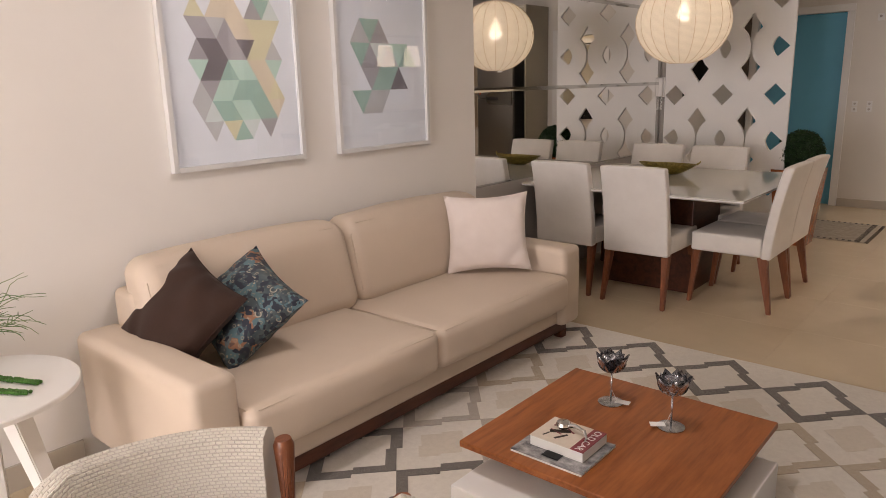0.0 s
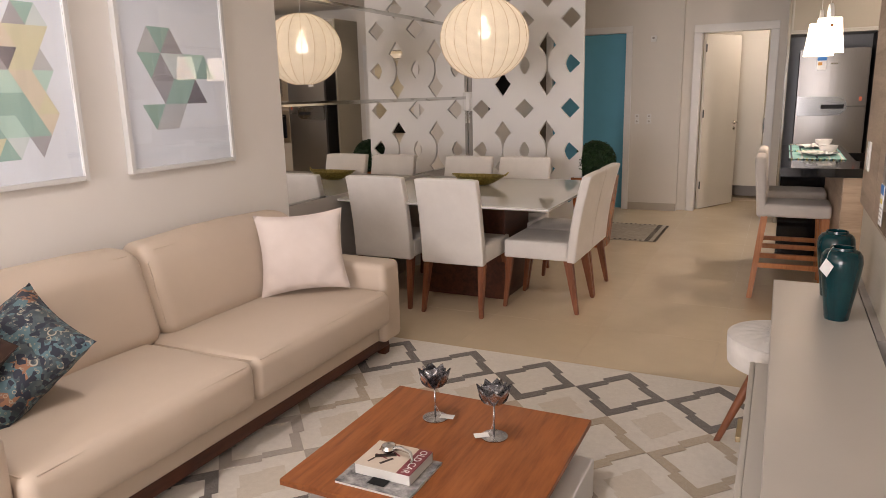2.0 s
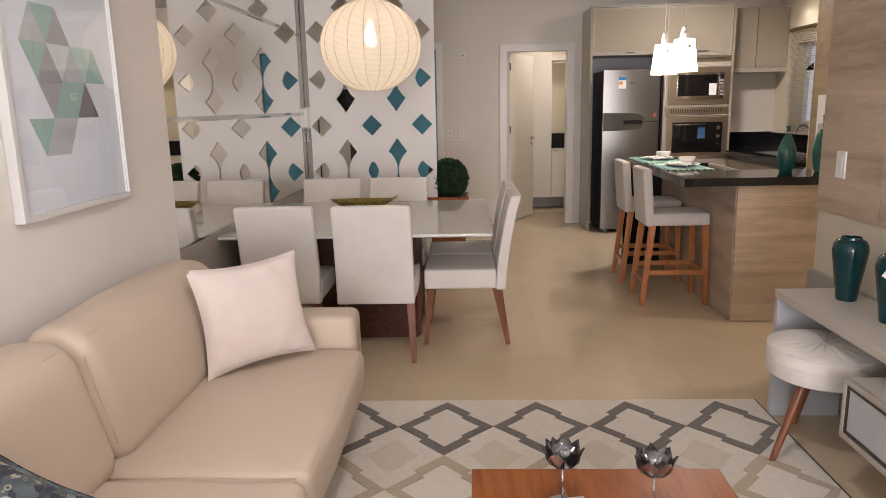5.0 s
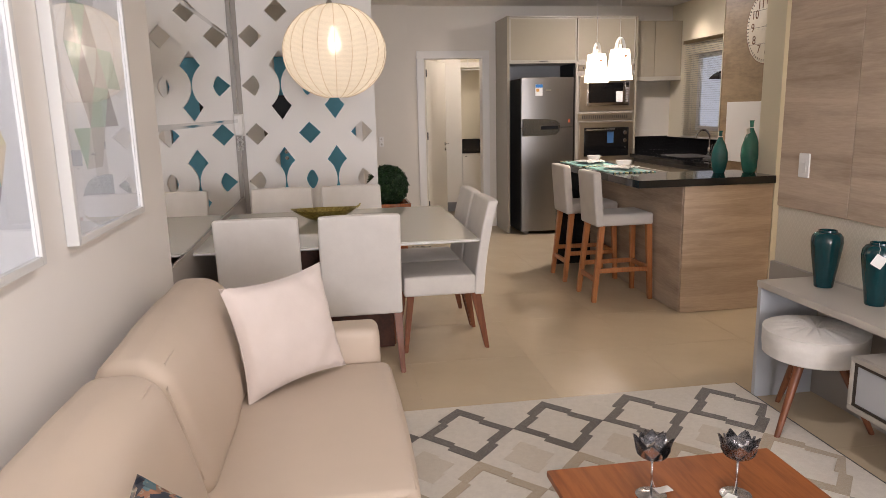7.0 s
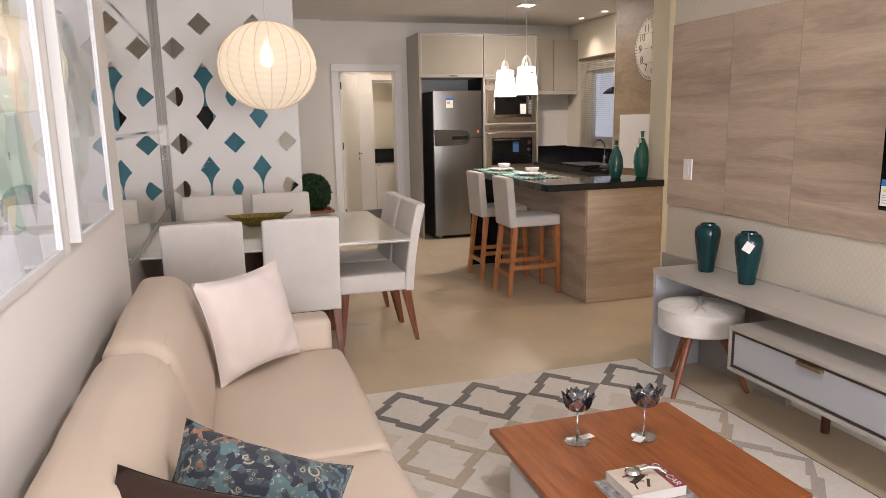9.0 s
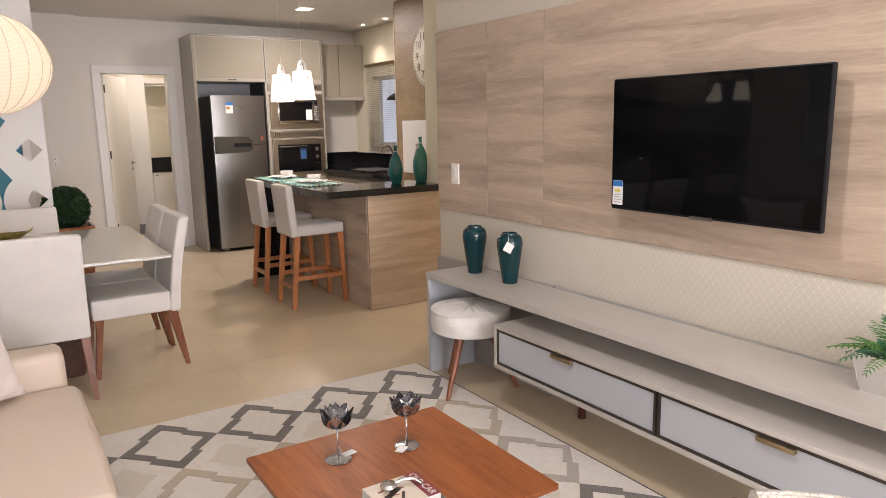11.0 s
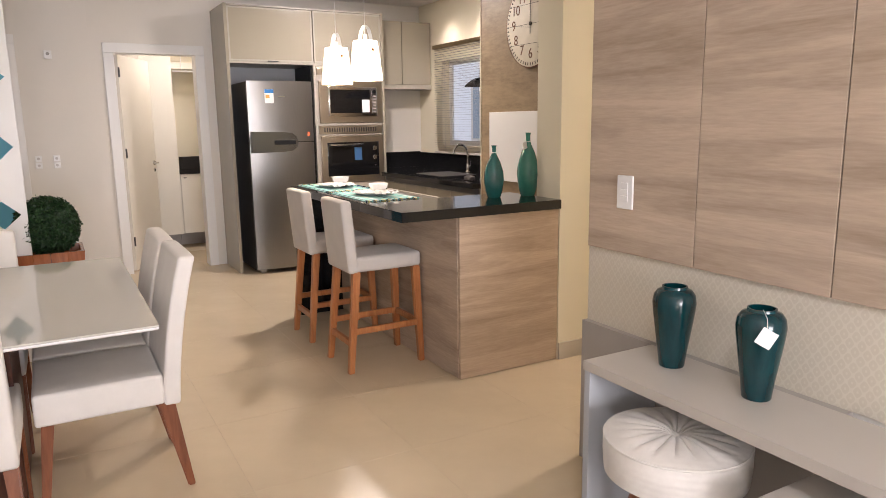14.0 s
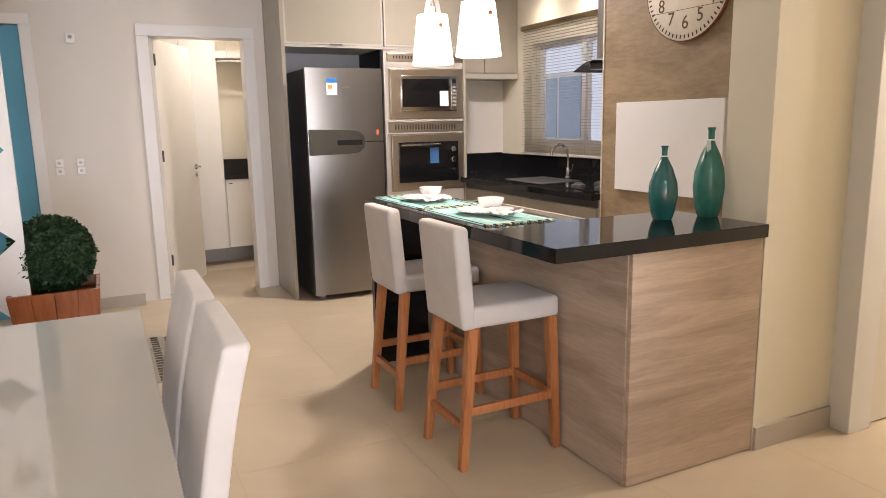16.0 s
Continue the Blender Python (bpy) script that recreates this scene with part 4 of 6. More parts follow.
for z0, z1 in ((1.93, 1.954), (1.81, 1.862), (1.378, 1.402), (1.28, 1.291), (0.10, 0.808)):
    part("front_strip", box(0.848, 1.545, 0.004, 0.0295, z0, z1, 0.001, 1), GM, tall, smooth=False)
for z0, z1 in ((1.866, 1.926), (1.295, 1.374)):
    vt = part("vent", box(0.862, 1.535, 0.006, 0.0295, z0, z1, 0.002), M["steel_trim"], tall, "brushed steel vent strip")
    for i in range(22):
        x = 0.91 + i * 0.026
        part("vent_slot", box(x, x + 0.012, 0.004, 0.0058, z0 + 0.02, z1 - 0.018), M["steel_dark"], vt, smooth=False)
part("plinth", box(0.847, 1.545, 0.05, 0.54, 0.0, 0.0795), M["steel_dark"], tall, smooth=False)

mw = thing("microwave", pose(3.615, KY - 0.004, 1.404), "built-in stainless steel microwave with a dark window", "microwave")
part("trim_frame", box(0, 0.665, 0, 0.03, 0, 0.402, 0.004), M["steel_trim"], mw)
part("door", box(0.085, 0.60, -0.018, -0.0005, 0.06, 0.35, 0.006), M["chrome"], mw, "polished steel door")
part("window", box(0.10, 0.52, -0.021, -0.0185, 0.095, 0.322, 0.001, 1), M["ovenglass"], mw, smooth=False)
part("control_panel", box(0.545, 0.593, -0.022, -0.0185, 0.075, 0.335, 0.001, 1), M["chrome"], mw, smooth=False)
for i in range(6):
    part("key_row", box(0.553, 0.585, -0.0235, -0.0222, 0.10 + i * 0.03, 0.117 + i * 0.03), M["dado"], mw, smooth=False)
part("display", box(0.55, 0.588, -0.0235, -0.0222, 0.29, 0.32), M["black"], mw, smooth=False)
part("label", box(0.435, 0.515, -0.0225, -0.0212, 0.10, 0.225), M["paper"], mw, "white paper energy label", smooth=False)
ov = thing("oven", pose(3.615, KY - 0.004, 0.812), "built-in stainless steel oven with a black glass door", "oven")
part("trim_frame", box(0, 0.665, 0, 0.03, 0, 0.462, 0.004), M["steel_trim"], ov)
part("door", box(0.055, 0.605, -0.02, -0.0005, 0.065, 0.40, 0.004), M["ovenglass"], ov, "black glass oven door")
part("handle", tube([(0.07, -0.03, 0.375), (0.075, -0.045, 0.377), (0.42, -0.045, 0.377), (0.425, -0.03, 0.375), ], 0.008), M["chrome"], ov)
part("handle_mount", box(0.08, 0.10, -0.04, -0.0202, 0.370, 0.384), M["chrome"], ov)
part("label", box(0.335, 0.415, -0.0222, -0.0202, 0.22, 0.35), material("label_blue_dark", (0.05, 0.14, 0.32), 0.4), ov, "blue energy label", smooth=False)
for z, r in ((0.335, 0.024), (0.245, 0.024), (0.165, 0.012)):
    k = part("knob", lathe([(r, 0), (r, 0.012), (r * 0.8, 0.018)], 20), M["chrome"], ov)
    k.matrix_basis = pose(0.555, -0.0205, z, 90)

fg = thing("refrigerator", pose(2.868, 9.262, 0), "tall brushed steel two-door refrigerator", "refrigerator")
part("body", box(0.0, 0.61, 0.07, 0.68, 0.03, 1.785, 0.006), M["fridge_side"], fg, "dark grey side walls")


def bowed(x0, x1, z0, z1, d=0.022):
    bm = box(x0, x1, 0.02, 0.069, z0, z1)
    bmesh.ops.subdivide_edges(bm, edges=[e for e in bm.edges if abs(e.verts[0].co.x - e.verts[1].co.x) > 0.1], cuts=10)
    for v in bm.verts:
        if v.co.y < 0.03:
            u = 2 * (v.co.x - x0) / (x1 - x0) - 1
            v.co.y -= d * (1 - u * u)
    return bm


fd = part("freezer_door", bowed(0.0, 0.61, 1.237, 1.79), M["steel"], fg)
md = part("main_door", bowed(0.0, 0.61, 0.045, 1.228), M["steel"], fg)
hp = [(0.0, 1.335), (0.30, 1.328), (0.39, 1.315), (0.432, 1.28), (0.440, 1.236), (0.432, 1.19), (0.39, 1.155), (0.30, 1.145), (0.0, 1.140)]
hs = flat_shape("handle_panel", [[(0.004 + x, z) for x, z in hp]], 0.035, M["handle_steel"], fg)
hs.matrix_basis = pose(0, 0.004, 0)
part("handle_slot", box(0.22, 0.42, -0.0175, -0.0140, 1.212, 1.252, 0.001), M["black"], fg, smooth=False)
lb = part("energy_label", box(0.155, 0.24, -0.0008, 0.001, 1.59, 1.715), M["paper"], fg, "white paper energy label", smooth=False)
part("label_band", box(0.156, 0.239, -0.0022, -0.0009, 1.68, 1.714), bpy.data.materials["label_blue"], lb, smooth=False)
part("label_mark", box(0.165, 0.20, -0.0022, -0.0009, 1.635, 1.665), material("label_orange", (0.70, 0.35, 0.08), 0.5), lb, smooth=False)
part("sticker", box(0.525, 0.57, 0.012, 0.0145, 1.285, 1.325), material("orange_sticker", (0.62, 0.14, 0.06), 0.5), fg, "small orange sticker", smooth=False)
part("name_mark", box(0.275, 0.34, -0.0025, -0.001, 1.645, 1.655), M["chrome"], fg, smooth=False)
for x in (0.08, 0.53):
    part("foot", lathe([(0.03, 0.0), (0.035, 0.01), (0.035, 0.031)], 16), M["grey_lac"], fg).location = (x, 0.12, 0)

up = thing("wall_cabinet", pose(4.314, 9.72, 1.75), "greige wall cabinet with two doors in the kitchen corner", "cabinet")
part("body", box(0, 0.69, 0.02, 0.275, 0.0, 0.705), GM, up, smooth=False)
part("light_rail", box(0, 0.69, -0.004, 0.0195, 0.0, 0.045, 0.002), GM, up)
for x0, x1 in ((0.004, 0.335), (0.341, 0.686)):
    part("door", box(x0, x1, 0.0, 0.0195, 0.05, 0.702, 0.002), G, up)

ctr = thing("kitchen_counter", pose(4.25, 7.65, 0), "kitchen base cabinets with greige fronts under the window", "base cabinet")
part("body", box(0.07, 0.75, 0.0, 2.34, 0.08, 0.855), GM, ctr, smooth=False)
for i in range(4):
    part("door", box(0.05, 0.069, 0.005 + i * 0.45, 0.45 + i * 0.45, 0.10, 0.80, 0.002), G, ctr)
part("grip_rail", box(0.052, 0.069, 0.005, 1.80, 0.805, 0.852), M["steel_dark"], ctr, smooth=False)
kt = thing("kitchen_worktop", pose(4.25, 7.65, 0.856), "polished black granite kitchen worktop with upstand", "worktop")
part("slab", box(0, 0.755, 0.0, 2.345, 0, 0.042, 0.002), M["granite"], kt)
part("upstand", box(0.735, 0.757, 0.0, 2.345, 0.0425, 0.205, 0.001, 1), M["granite"], kt)
part("upstand", box(0.065, 0.7345, 2.322, 2.345, 0.0425, 0.215, 0.001, 1), M["granite"], kt)
sk = thing("sink", pose(4.62, 8.75, 0.8985), "stainless steel sink set in the black worktop", "sink")
part("rim", box(-0.19, 0.19, -0.26, 0.26, 0, 0.003, 0.001, 1), M["steel"], sk)
# flat dark sheet: the shade of the sink's hollow, put in as colour
part("basin", box(-0.165, 0.165, -0.235, 0.235, 0.0031, 0.0036), M["steel_dark"], sk, smooth=False)
fc = thing("faucet", pose(4.87, 8.74, 0.8985), "chrome swan-neck kitchen faucet", "faucet")
part("base", lathe([(0.028, 0), (0.028, 0.012), (0.02, 0.02), (0.022, 0.07), (0.016, 0.09)], 20), M["chrome"], fc)
part("spout", tube([(0, 0, 0.08), (0, 0, 0.18)] + [(-0.085 + 0.085 * math.cos(a), 0, 0.18 + 0.10 * math.sin(a)) for a in np.linspace(0, math.pi * 0.95, 12)], 0.011), M["chrome"], fc)
part("lever", tube([(0, -0.02, 0.06), (0, -0.06, 0.075), (-0.01, -0.075, 0.12)], [0.01, 0.009, 0.006]), M["chrome"], fc)
ck = thing("cooktop", pose(4.60, 7.98, 0.8985), "black glass cooktop with steel burners", "cooktop")
part("glass_plate", box(-0.22, 0.22, -0.26, 0.26, 0, 0.006, 0.002), M["ovenglass"], ck)
for x in (-0.1, 0.1):
    for y in (-0.13, 0.13):
        part("burner", lathe([(0.05, 0), (0.05, 0.012), (0.03, 0.018), (0.0295, 0.024)], 20), M["steel"], ck).location = (x, y, 0.006)

# cooker hood beyond the column
hd = thing("cooker_hood", pose(4.62, 7.98, 1.69), "steel cooker hood with a curved dark glass canopy", "cooker hood")
bm = bmesh.new()
arc = [(-0.235 + 0.47 * i / 16, 0.012 + 0.062 * (1 - (2 * i / 16 - 1) ** 2)) for i in range(17)]
low, high = [[[bm.verts.new((x, y, z + o)) for y, z in arc] for x in (-0.10, 0.26)] for o in (0.0, 0.005)]
for i in range(16):
    for sheet in (low, high):
        bm.faces.new((sheet[0][i], sheet[1][i], sheet[1][i + 1], sheet[0][i + 1]))
    for k in (0, 1):
        bm.faces.new((low[k][i], low[k][i + 1], high[k][i + 1], high[k][i]))
for i in (0, 16):
    bm.faces.new((low[0][i], low[1][i], high[1][i], high[0][i]))
part("canopy", bm, M["ovenglass"], hd, "curved dark glass canopy")
part("body", box(-0.06, 0.25, -0.11, 0.11, 0.020, 0.066, 0.008), M["steel_dark"], hd)
part("chimney", box(0.02, 0.36, -0.13, 0.13, 0.10, H - 1.691, 0.003), M["steel"], hd, "brushed steel chimney")

# clad column with its board and clock
structure("column", box(4.332, XK, 6.172, 7.645, 0, H - 0.001), M["stone"], "kitchen column clad in brown stone-look laminate", "column")
structure("column_trim", box(4.326, 4.36, 7.6455, 7.655, 0, H - 0.001), M["cream"], "thin pale edge strip of the column", "trim")
bd = thing("white_board", pose(4.305, 7.075, 0.945), "plain white board fixed to the clad column", "board")
part("panel", box(0, 0.024, -0.415, 0.415, 0, 0.525, 0.003), M["white"], bd)
part("cleat", box(0.0241, 0.028, -0.39, 0.39, 0.02, 0.5), M["darkwood"], bd, smooth=False)


def lettering(name, text, size, m, mat, parent=None, depth=0.0008, align="CENTER"):
    cu = bpy.data.curves.new(name, "FONT")
    cu.body, cu.size, cu.extrude, cu.align_x, cu.align_y = text, size, depth, align, "CENTER"
    ob = bpy.data.objects.new(name, cu)
    scene.collection.objects.link(ob)
    me = bpy.data.meshes.new_from_object(ob.evaluated_get(bpy.context.evaluated_depsgraph_get()))
    bpy.data.objects.remove(ob)
    bpy.data.curves.remove(cu)
    me.materials.clear()
    me.materials.append(mat)
    o = new(name, me)
    o.parent, o.matrix_basis = parent, m
    return o


FACE = Matrix(((0, 0, -1, 0), (-1, 0, 0, 0), (0, 1, 0, 0), (0, 0, 0, 1)))   # text seen from -x
ck = thing("wall_clock", pose(4.329, 6.955, 2.075), "large round cream wooden clock with brown numerals", "clock")
RC = 0.30
cf = part("face", lathe([(RC, 0), (RC, 0.018), (RC - 0.008, 0.024)], 64), material("aged_cream_paint", (0.78, 0.71, 0.58), 0.6, vary=0.06, scale=9), ck)
cf.matrix_basis = FACE
rim = part("rim", lathe([(RC + 0.002, 0.004), (RC + 0.003, 0.012), (RC + 0.001, 0.022), (RC - 0.004, 0.0245)], 64, False), M["leg"], ck, "worn brown rim")
rim.matrix_basis = FACE
ink, brown_ink = material("dark_ink", (0.05, 0.035, 0.025), 0.7), material("brown_ink", (0.16, 0.07, 0.03), 0.7)
for i in range(1, 13):
    a = radians(90 - 30 * i)
    lettering("numeral", str(i), 0.098, FACE @ pose(0.205 * math.cos(a), 0.205 * math.sin(a), 0.0248), brown_ink, ck)
for i in range(60):
    a = radians(6 * i)
    bm = box(-0.004, 0.004, -0.010, 0.010, 0, 0.001)
    part("minute_mark", bm, ink, ck, smooth=False).matrix_basis = FACE @ pose(0.275 * math.cos(a), 0.275 * math.sin(a), 0.0245, 0, 0, 6 * i - 90)
for z in (-0.135, 0.0, 0.135):
    w = math.sqrt(0.287 ** 2 - z * z)
    part("plank_joint", box(-w, w, -0.0012, 0.0012, 0, 0.0008), ink, ck, smooth=False).matrix_basis = FACE @ pose(0, z, 0.0243)
part("hour_hand", taper((0, -0.02, 0.026), (0, 0.12, 0.026), 0.012, 0.004, 0, 0.002, 0.002), ink, ck, smooth=False).matrix_basis = FACE @ pose(0, 0, 0.0268, 90, 0, 0) @ pose(0, 0, 0)
part("minute_hand", box(-0.003, 0.003, -0.07, 0.16, 0.0285, 0.030), ink, ck, smooth=False).matrix_basis = FACE
part("hub", lathe([(0.014, 0.024), (0.014, 0.032), (0.008, 0.034)], 20), ink, ck).matrix_basis = FACE

# ---- lamps ----


def cloth_shade():
    m = bpy.data.materials.new("cream_lamp_cloth")
    m.use_nodes = True
    n, l = m.node_tree.nodes, m.node_tree.links
    n.remove(n["Principled BSDF"])
    out = n["Material Output"]
    di, tr, tp = n.new("ShaderNodeBsdfDiffuse"), n.new("ShaderNodeBsdfTranslucent"), n.new("ShaderNodeBsdfTransparent")
    for s in (di, tr):
        s.inputs[0].default_value = (0.88, 0.83, 0.74, 1)
    tc, w1, w2 = n.new("ShaderNodeTexCoord"), n.new("ShaderNodeTexWave"), n.new("ShaderNodeTexNoise")
    w1.bands_direction = "Z"
    w1.inputs["Scale"].default_value, w1.inputs["Distortion"].default_value = 45, 2.0
    w2.inputs["Scale"].default_value = 160
    l.new(tc.outputs["Object"], w1.inputs["Vector"])
    l.new(tc.outputs["Object"], w2.inputs["Vector"])
    mm = n.new("ShaderNodeMath")
    mm.operation = "MULTIPLY"
    l.new(w1.outputs["Fac"], mm.inputs[0])
    l.new(w2.outputs[0], mm.inputs[1])
    ma = n.new("ShaderNodeMath")
    ma.operation = "MULTIPLY"
    l.new(mm.outputs[0], ma.inputs[0])
    ma.inputs[1].default_value = 0.26
    m1, m2 = n.new("ShaderNodeMixShader"), n.new("ShaderNodeMixShader")
    m1.inputs[0].default_value = 0.72
    l.new(di.outputs[0], m1.inputs[1])
    l.new(tr.outputs[0], m1.inputs[2])
    l.new(ma.outputs[0], m2.inputs[0])
    l.new(m1.outputs[0], m2.inputs[1])
    l.new(tp.outputs[0], m2.inputs[2])
    l.new(m2.outputs[0], out.inputs[0])
    return m


pl = thing("pendant_lamp", pose(0.78, 6.045, 1.828), "large round cream cloth pendant lamp, lit, over the table", "pendant lamp")
NR, RW, RH = 20, 0.319, 0.284
bm = bmesh.new()
nu, nv = NR * 6, 28
rg = []
for j in range(nv + 1):
    th = radians(12) + (math.pi - radians(24)) * j / nv
    row = []
    for i in range(nu):
        a = 2 * math.pi * i / nu
        sag = 1 - 0.028 * abs(math.sin(a * NR / 2)) * math.sin(th)
        row.append(bm.verts.new((RW * sag * math.sin(th) * math.cos(a), RW * sag * math.sin(th) * math.sin(a), RH * math.cos(th))))
    rg.append(row)
for a, c in zip(rg, rg[1:]):
    for i in range(nu):
        bm.faces.new((a[i], a[(i + 1) % nu], c[(i + 1) % nu], c[i]))
part("shade", bm, cloth_shade(), pl, "ribbed cream cloth globe")
ribm = material("pale_rib_wire", (0.68, 0.57, 0.44), 0.6, vary=0.02)
for i in range(NR):
    a = 2 * math.pi * i / NR
    part("rib", tube([(RW * 1.003 * math.sin(t) * math.cos(a), RW * 1.003 * math.sin(t) * math.sin(a), RH * 1.003 * math.cos(t)) for t in np.linspace(radians(12), radians(168), 17)], 0.0022, 5), ribm, pl)
part("bulb", lathe([(0.005, -0.075), (0.03, -0.065), (0.043, -0.03), (0.038, 0.01), (0.018, 0.045), (0.018, 0.08)], 20), glow("bulb_glow", (1.0, 0.85, 0.62), 16), pl).location = (0, 0, 0.07)
part("socket", tube([(0, 0, 0.15), (0, 0, 0.25)], 0.02), M["plastic"], pl)
part("cord", tube([(0, 0, 0.25), (0, 0, H - 1.828 - 0.02)], 0.003, 6), M["plastic"], pl)
part("ceiling_rose", lathe([(0.05, 0), (0.05, 0.018), (0.045, 0.02)], 24), M["plastic"], pl).location = (0, 0, H - 1.828 - 0.021)
lamp("pendant_light", "POINT", pose(0.78, 6.045, 1.848), 2.7, (1.0, 0.89, 0.79), 0.05)


def bag_lamp(m):
    c = thing("bag_pendant_lamp", m, "small white bag-shaped pendant lamp, lit, with a strap", "pendant lamp", "lamps over the bar")
    part("shade", lathe([(0.100, -0.115), (0.101, -0.113), (0.074, 0.113), (0.072, 0.115), (0.02, 0.116)], 40, False), M["bagglow"], c, "glowing white tapered shade")
    st_pts = [(0.0765 * 1, 0, 0.05), (0.062, 0, 0.13), (0.045, 0, 0.175), (0.02, 0, 0.20), (0, 0, 0.207), (-0.02, 0, 0.20), (-0.045, 0, 0.175), (-0.062, 0, 0.13), (-0.0765, 0, 0.05)]
    bm = bmesh.new()
    pr = None
    for x, y, z in st_pts:
        q = [bm.verts.new((x, y - 0.0115, z)), bm.verts.new((x, y + 0.0115, z)), bm.verts.new((x * 1.04, y + 0.0115, z + 0.003)), bm.verts.new((x * 1.04, y - 0.0115, z + 0.003))]
        if pr:
            for k in range(4):
                bm.faces.new((pr[k], pr[(k + 1) % 4], q[(k + 1) % 4], q[k]))
        pr = q
    part("strap", bm, M["plastic"], c)
    for s in (-1, 1):
        part("stud", lathe([(0.010, 0), (0.010, 0.004), (0.006, 0.006)], 16), M["orange"], c).matrix_basis = pose(s * 0.083, 0, 0.06, 0, s * 90, 0)
    part("cord", tube([(0, 0, 0.116), (0, 0, H - m.translation.z - 0.001)], 0.002, 6), M["plastic"], c)
    part("socket", tube([(0, 0, 0.117), (0, 0, 0.155)], 0.012), M["plastic"], c)
    return c


M["bagglow"] = glow("bag_shade_glow", (1.0, 0.86, 0.68), 4.5)
bl1 = bag_lamp(pose(2.957, 7.246, 1.77, 0, 0, 92))
copy_thing(bl1, pose(2.997, 6.86, 1.775, 0, 0, 98))
for x, y in ((2.957, 7.246), (2.997, 6.86)):
    lamp("bag_lamp_light", "SPOT", look((x, y, 1.645), (x, y, 0)), 10, WARM, 0.06, spread=150)

dl = thing("ceiling_light", pose(3.70, 8.45, H - 0.003), "square recessed ceiling light, lit", "ceiling light")
part("frame", box(-0.085, 0.085, -0.085, 0.085, -0.004, 0.002, 0.001, 1), M["plastic"], dl)
part("diffuser", box(-0.07, 0.07, -0.07, 0.07, -0.007, -0.0042), M["lampglow"], dl, smooth=False)
lamp("kitchen_ceiling_light", "AREA", look((3.70, 8.45, H - 0.013), (3.70, 8.45, 0)), 36, (1.0, 0.89, 0.79), 0.14, 0.14)
for x, y in ((4.80, 9.27), (4.80, 8.69), (4.86, 8.50)):
    sp = thing("spotlight", pose(x, y, H - 0.003), "small round recessed ceiling spotlight, lit", "spotlight", "kitchen spotlights")
    part("ring", lathe([(0.042, 0.002), (0.042, -0.004), (0.030, -0.005)], 24, False), M["plastic"], sp)
    part("lens", lathe([(0.03, -0.002), (0.028, -0.004)], 20), M["lampglow"], sp)
for x, y in ((4.80, 9.27), (4.80, 8.60)):
    lamp("spotlight_light", "SPOT", look((x, y, H - 0.012), (x + 0.05, y, 0)), 24, WARM, 0.03, spread=95)
# the living room fixture is unseen, added to brighten the middle of the room
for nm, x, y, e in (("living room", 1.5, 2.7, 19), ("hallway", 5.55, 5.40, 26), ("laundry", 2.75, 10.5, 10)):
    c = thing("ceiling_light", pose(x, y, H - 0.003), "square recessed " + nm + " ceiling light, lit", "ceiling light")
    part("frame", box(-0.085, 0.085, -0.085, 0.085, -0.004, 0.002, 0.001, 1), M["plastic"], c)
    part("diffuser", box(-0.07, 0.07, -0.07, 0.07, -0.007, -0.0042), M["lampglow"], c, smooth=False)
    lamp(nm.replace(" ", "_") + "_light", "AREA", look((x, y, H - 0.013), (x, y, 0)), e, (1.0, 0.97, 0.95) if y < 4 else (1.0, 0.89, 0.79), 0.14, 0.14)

# ---- pictures ----
tri_cols = [material("print_" + k, c, 0.6, vary=0.03) for k, c in (
    ("mint", (0.42, 0.58, 0.50)), ("sage", (0.28, 0.42, 0.36)), ("ochre", (0.58, 0.54, 0.36)), ("sand", (0.60, 0.52, 0.40)),
    ("grey", (0.33, 0.31, 0.32)), ("dark", (0.16, 0.14, 0.15)), ("pale", (0.55, 0.60, 0.58)), ("mid", (0.44, 0.44, 0.44)))]
card = material("print_card", (0.66, 0.68, 0.71), 0.6, vary=0.01)


FRAME_WHITE = material("white_frame_paint", (0.66, 0.66, 0.65), 0.45, vary=0.015)


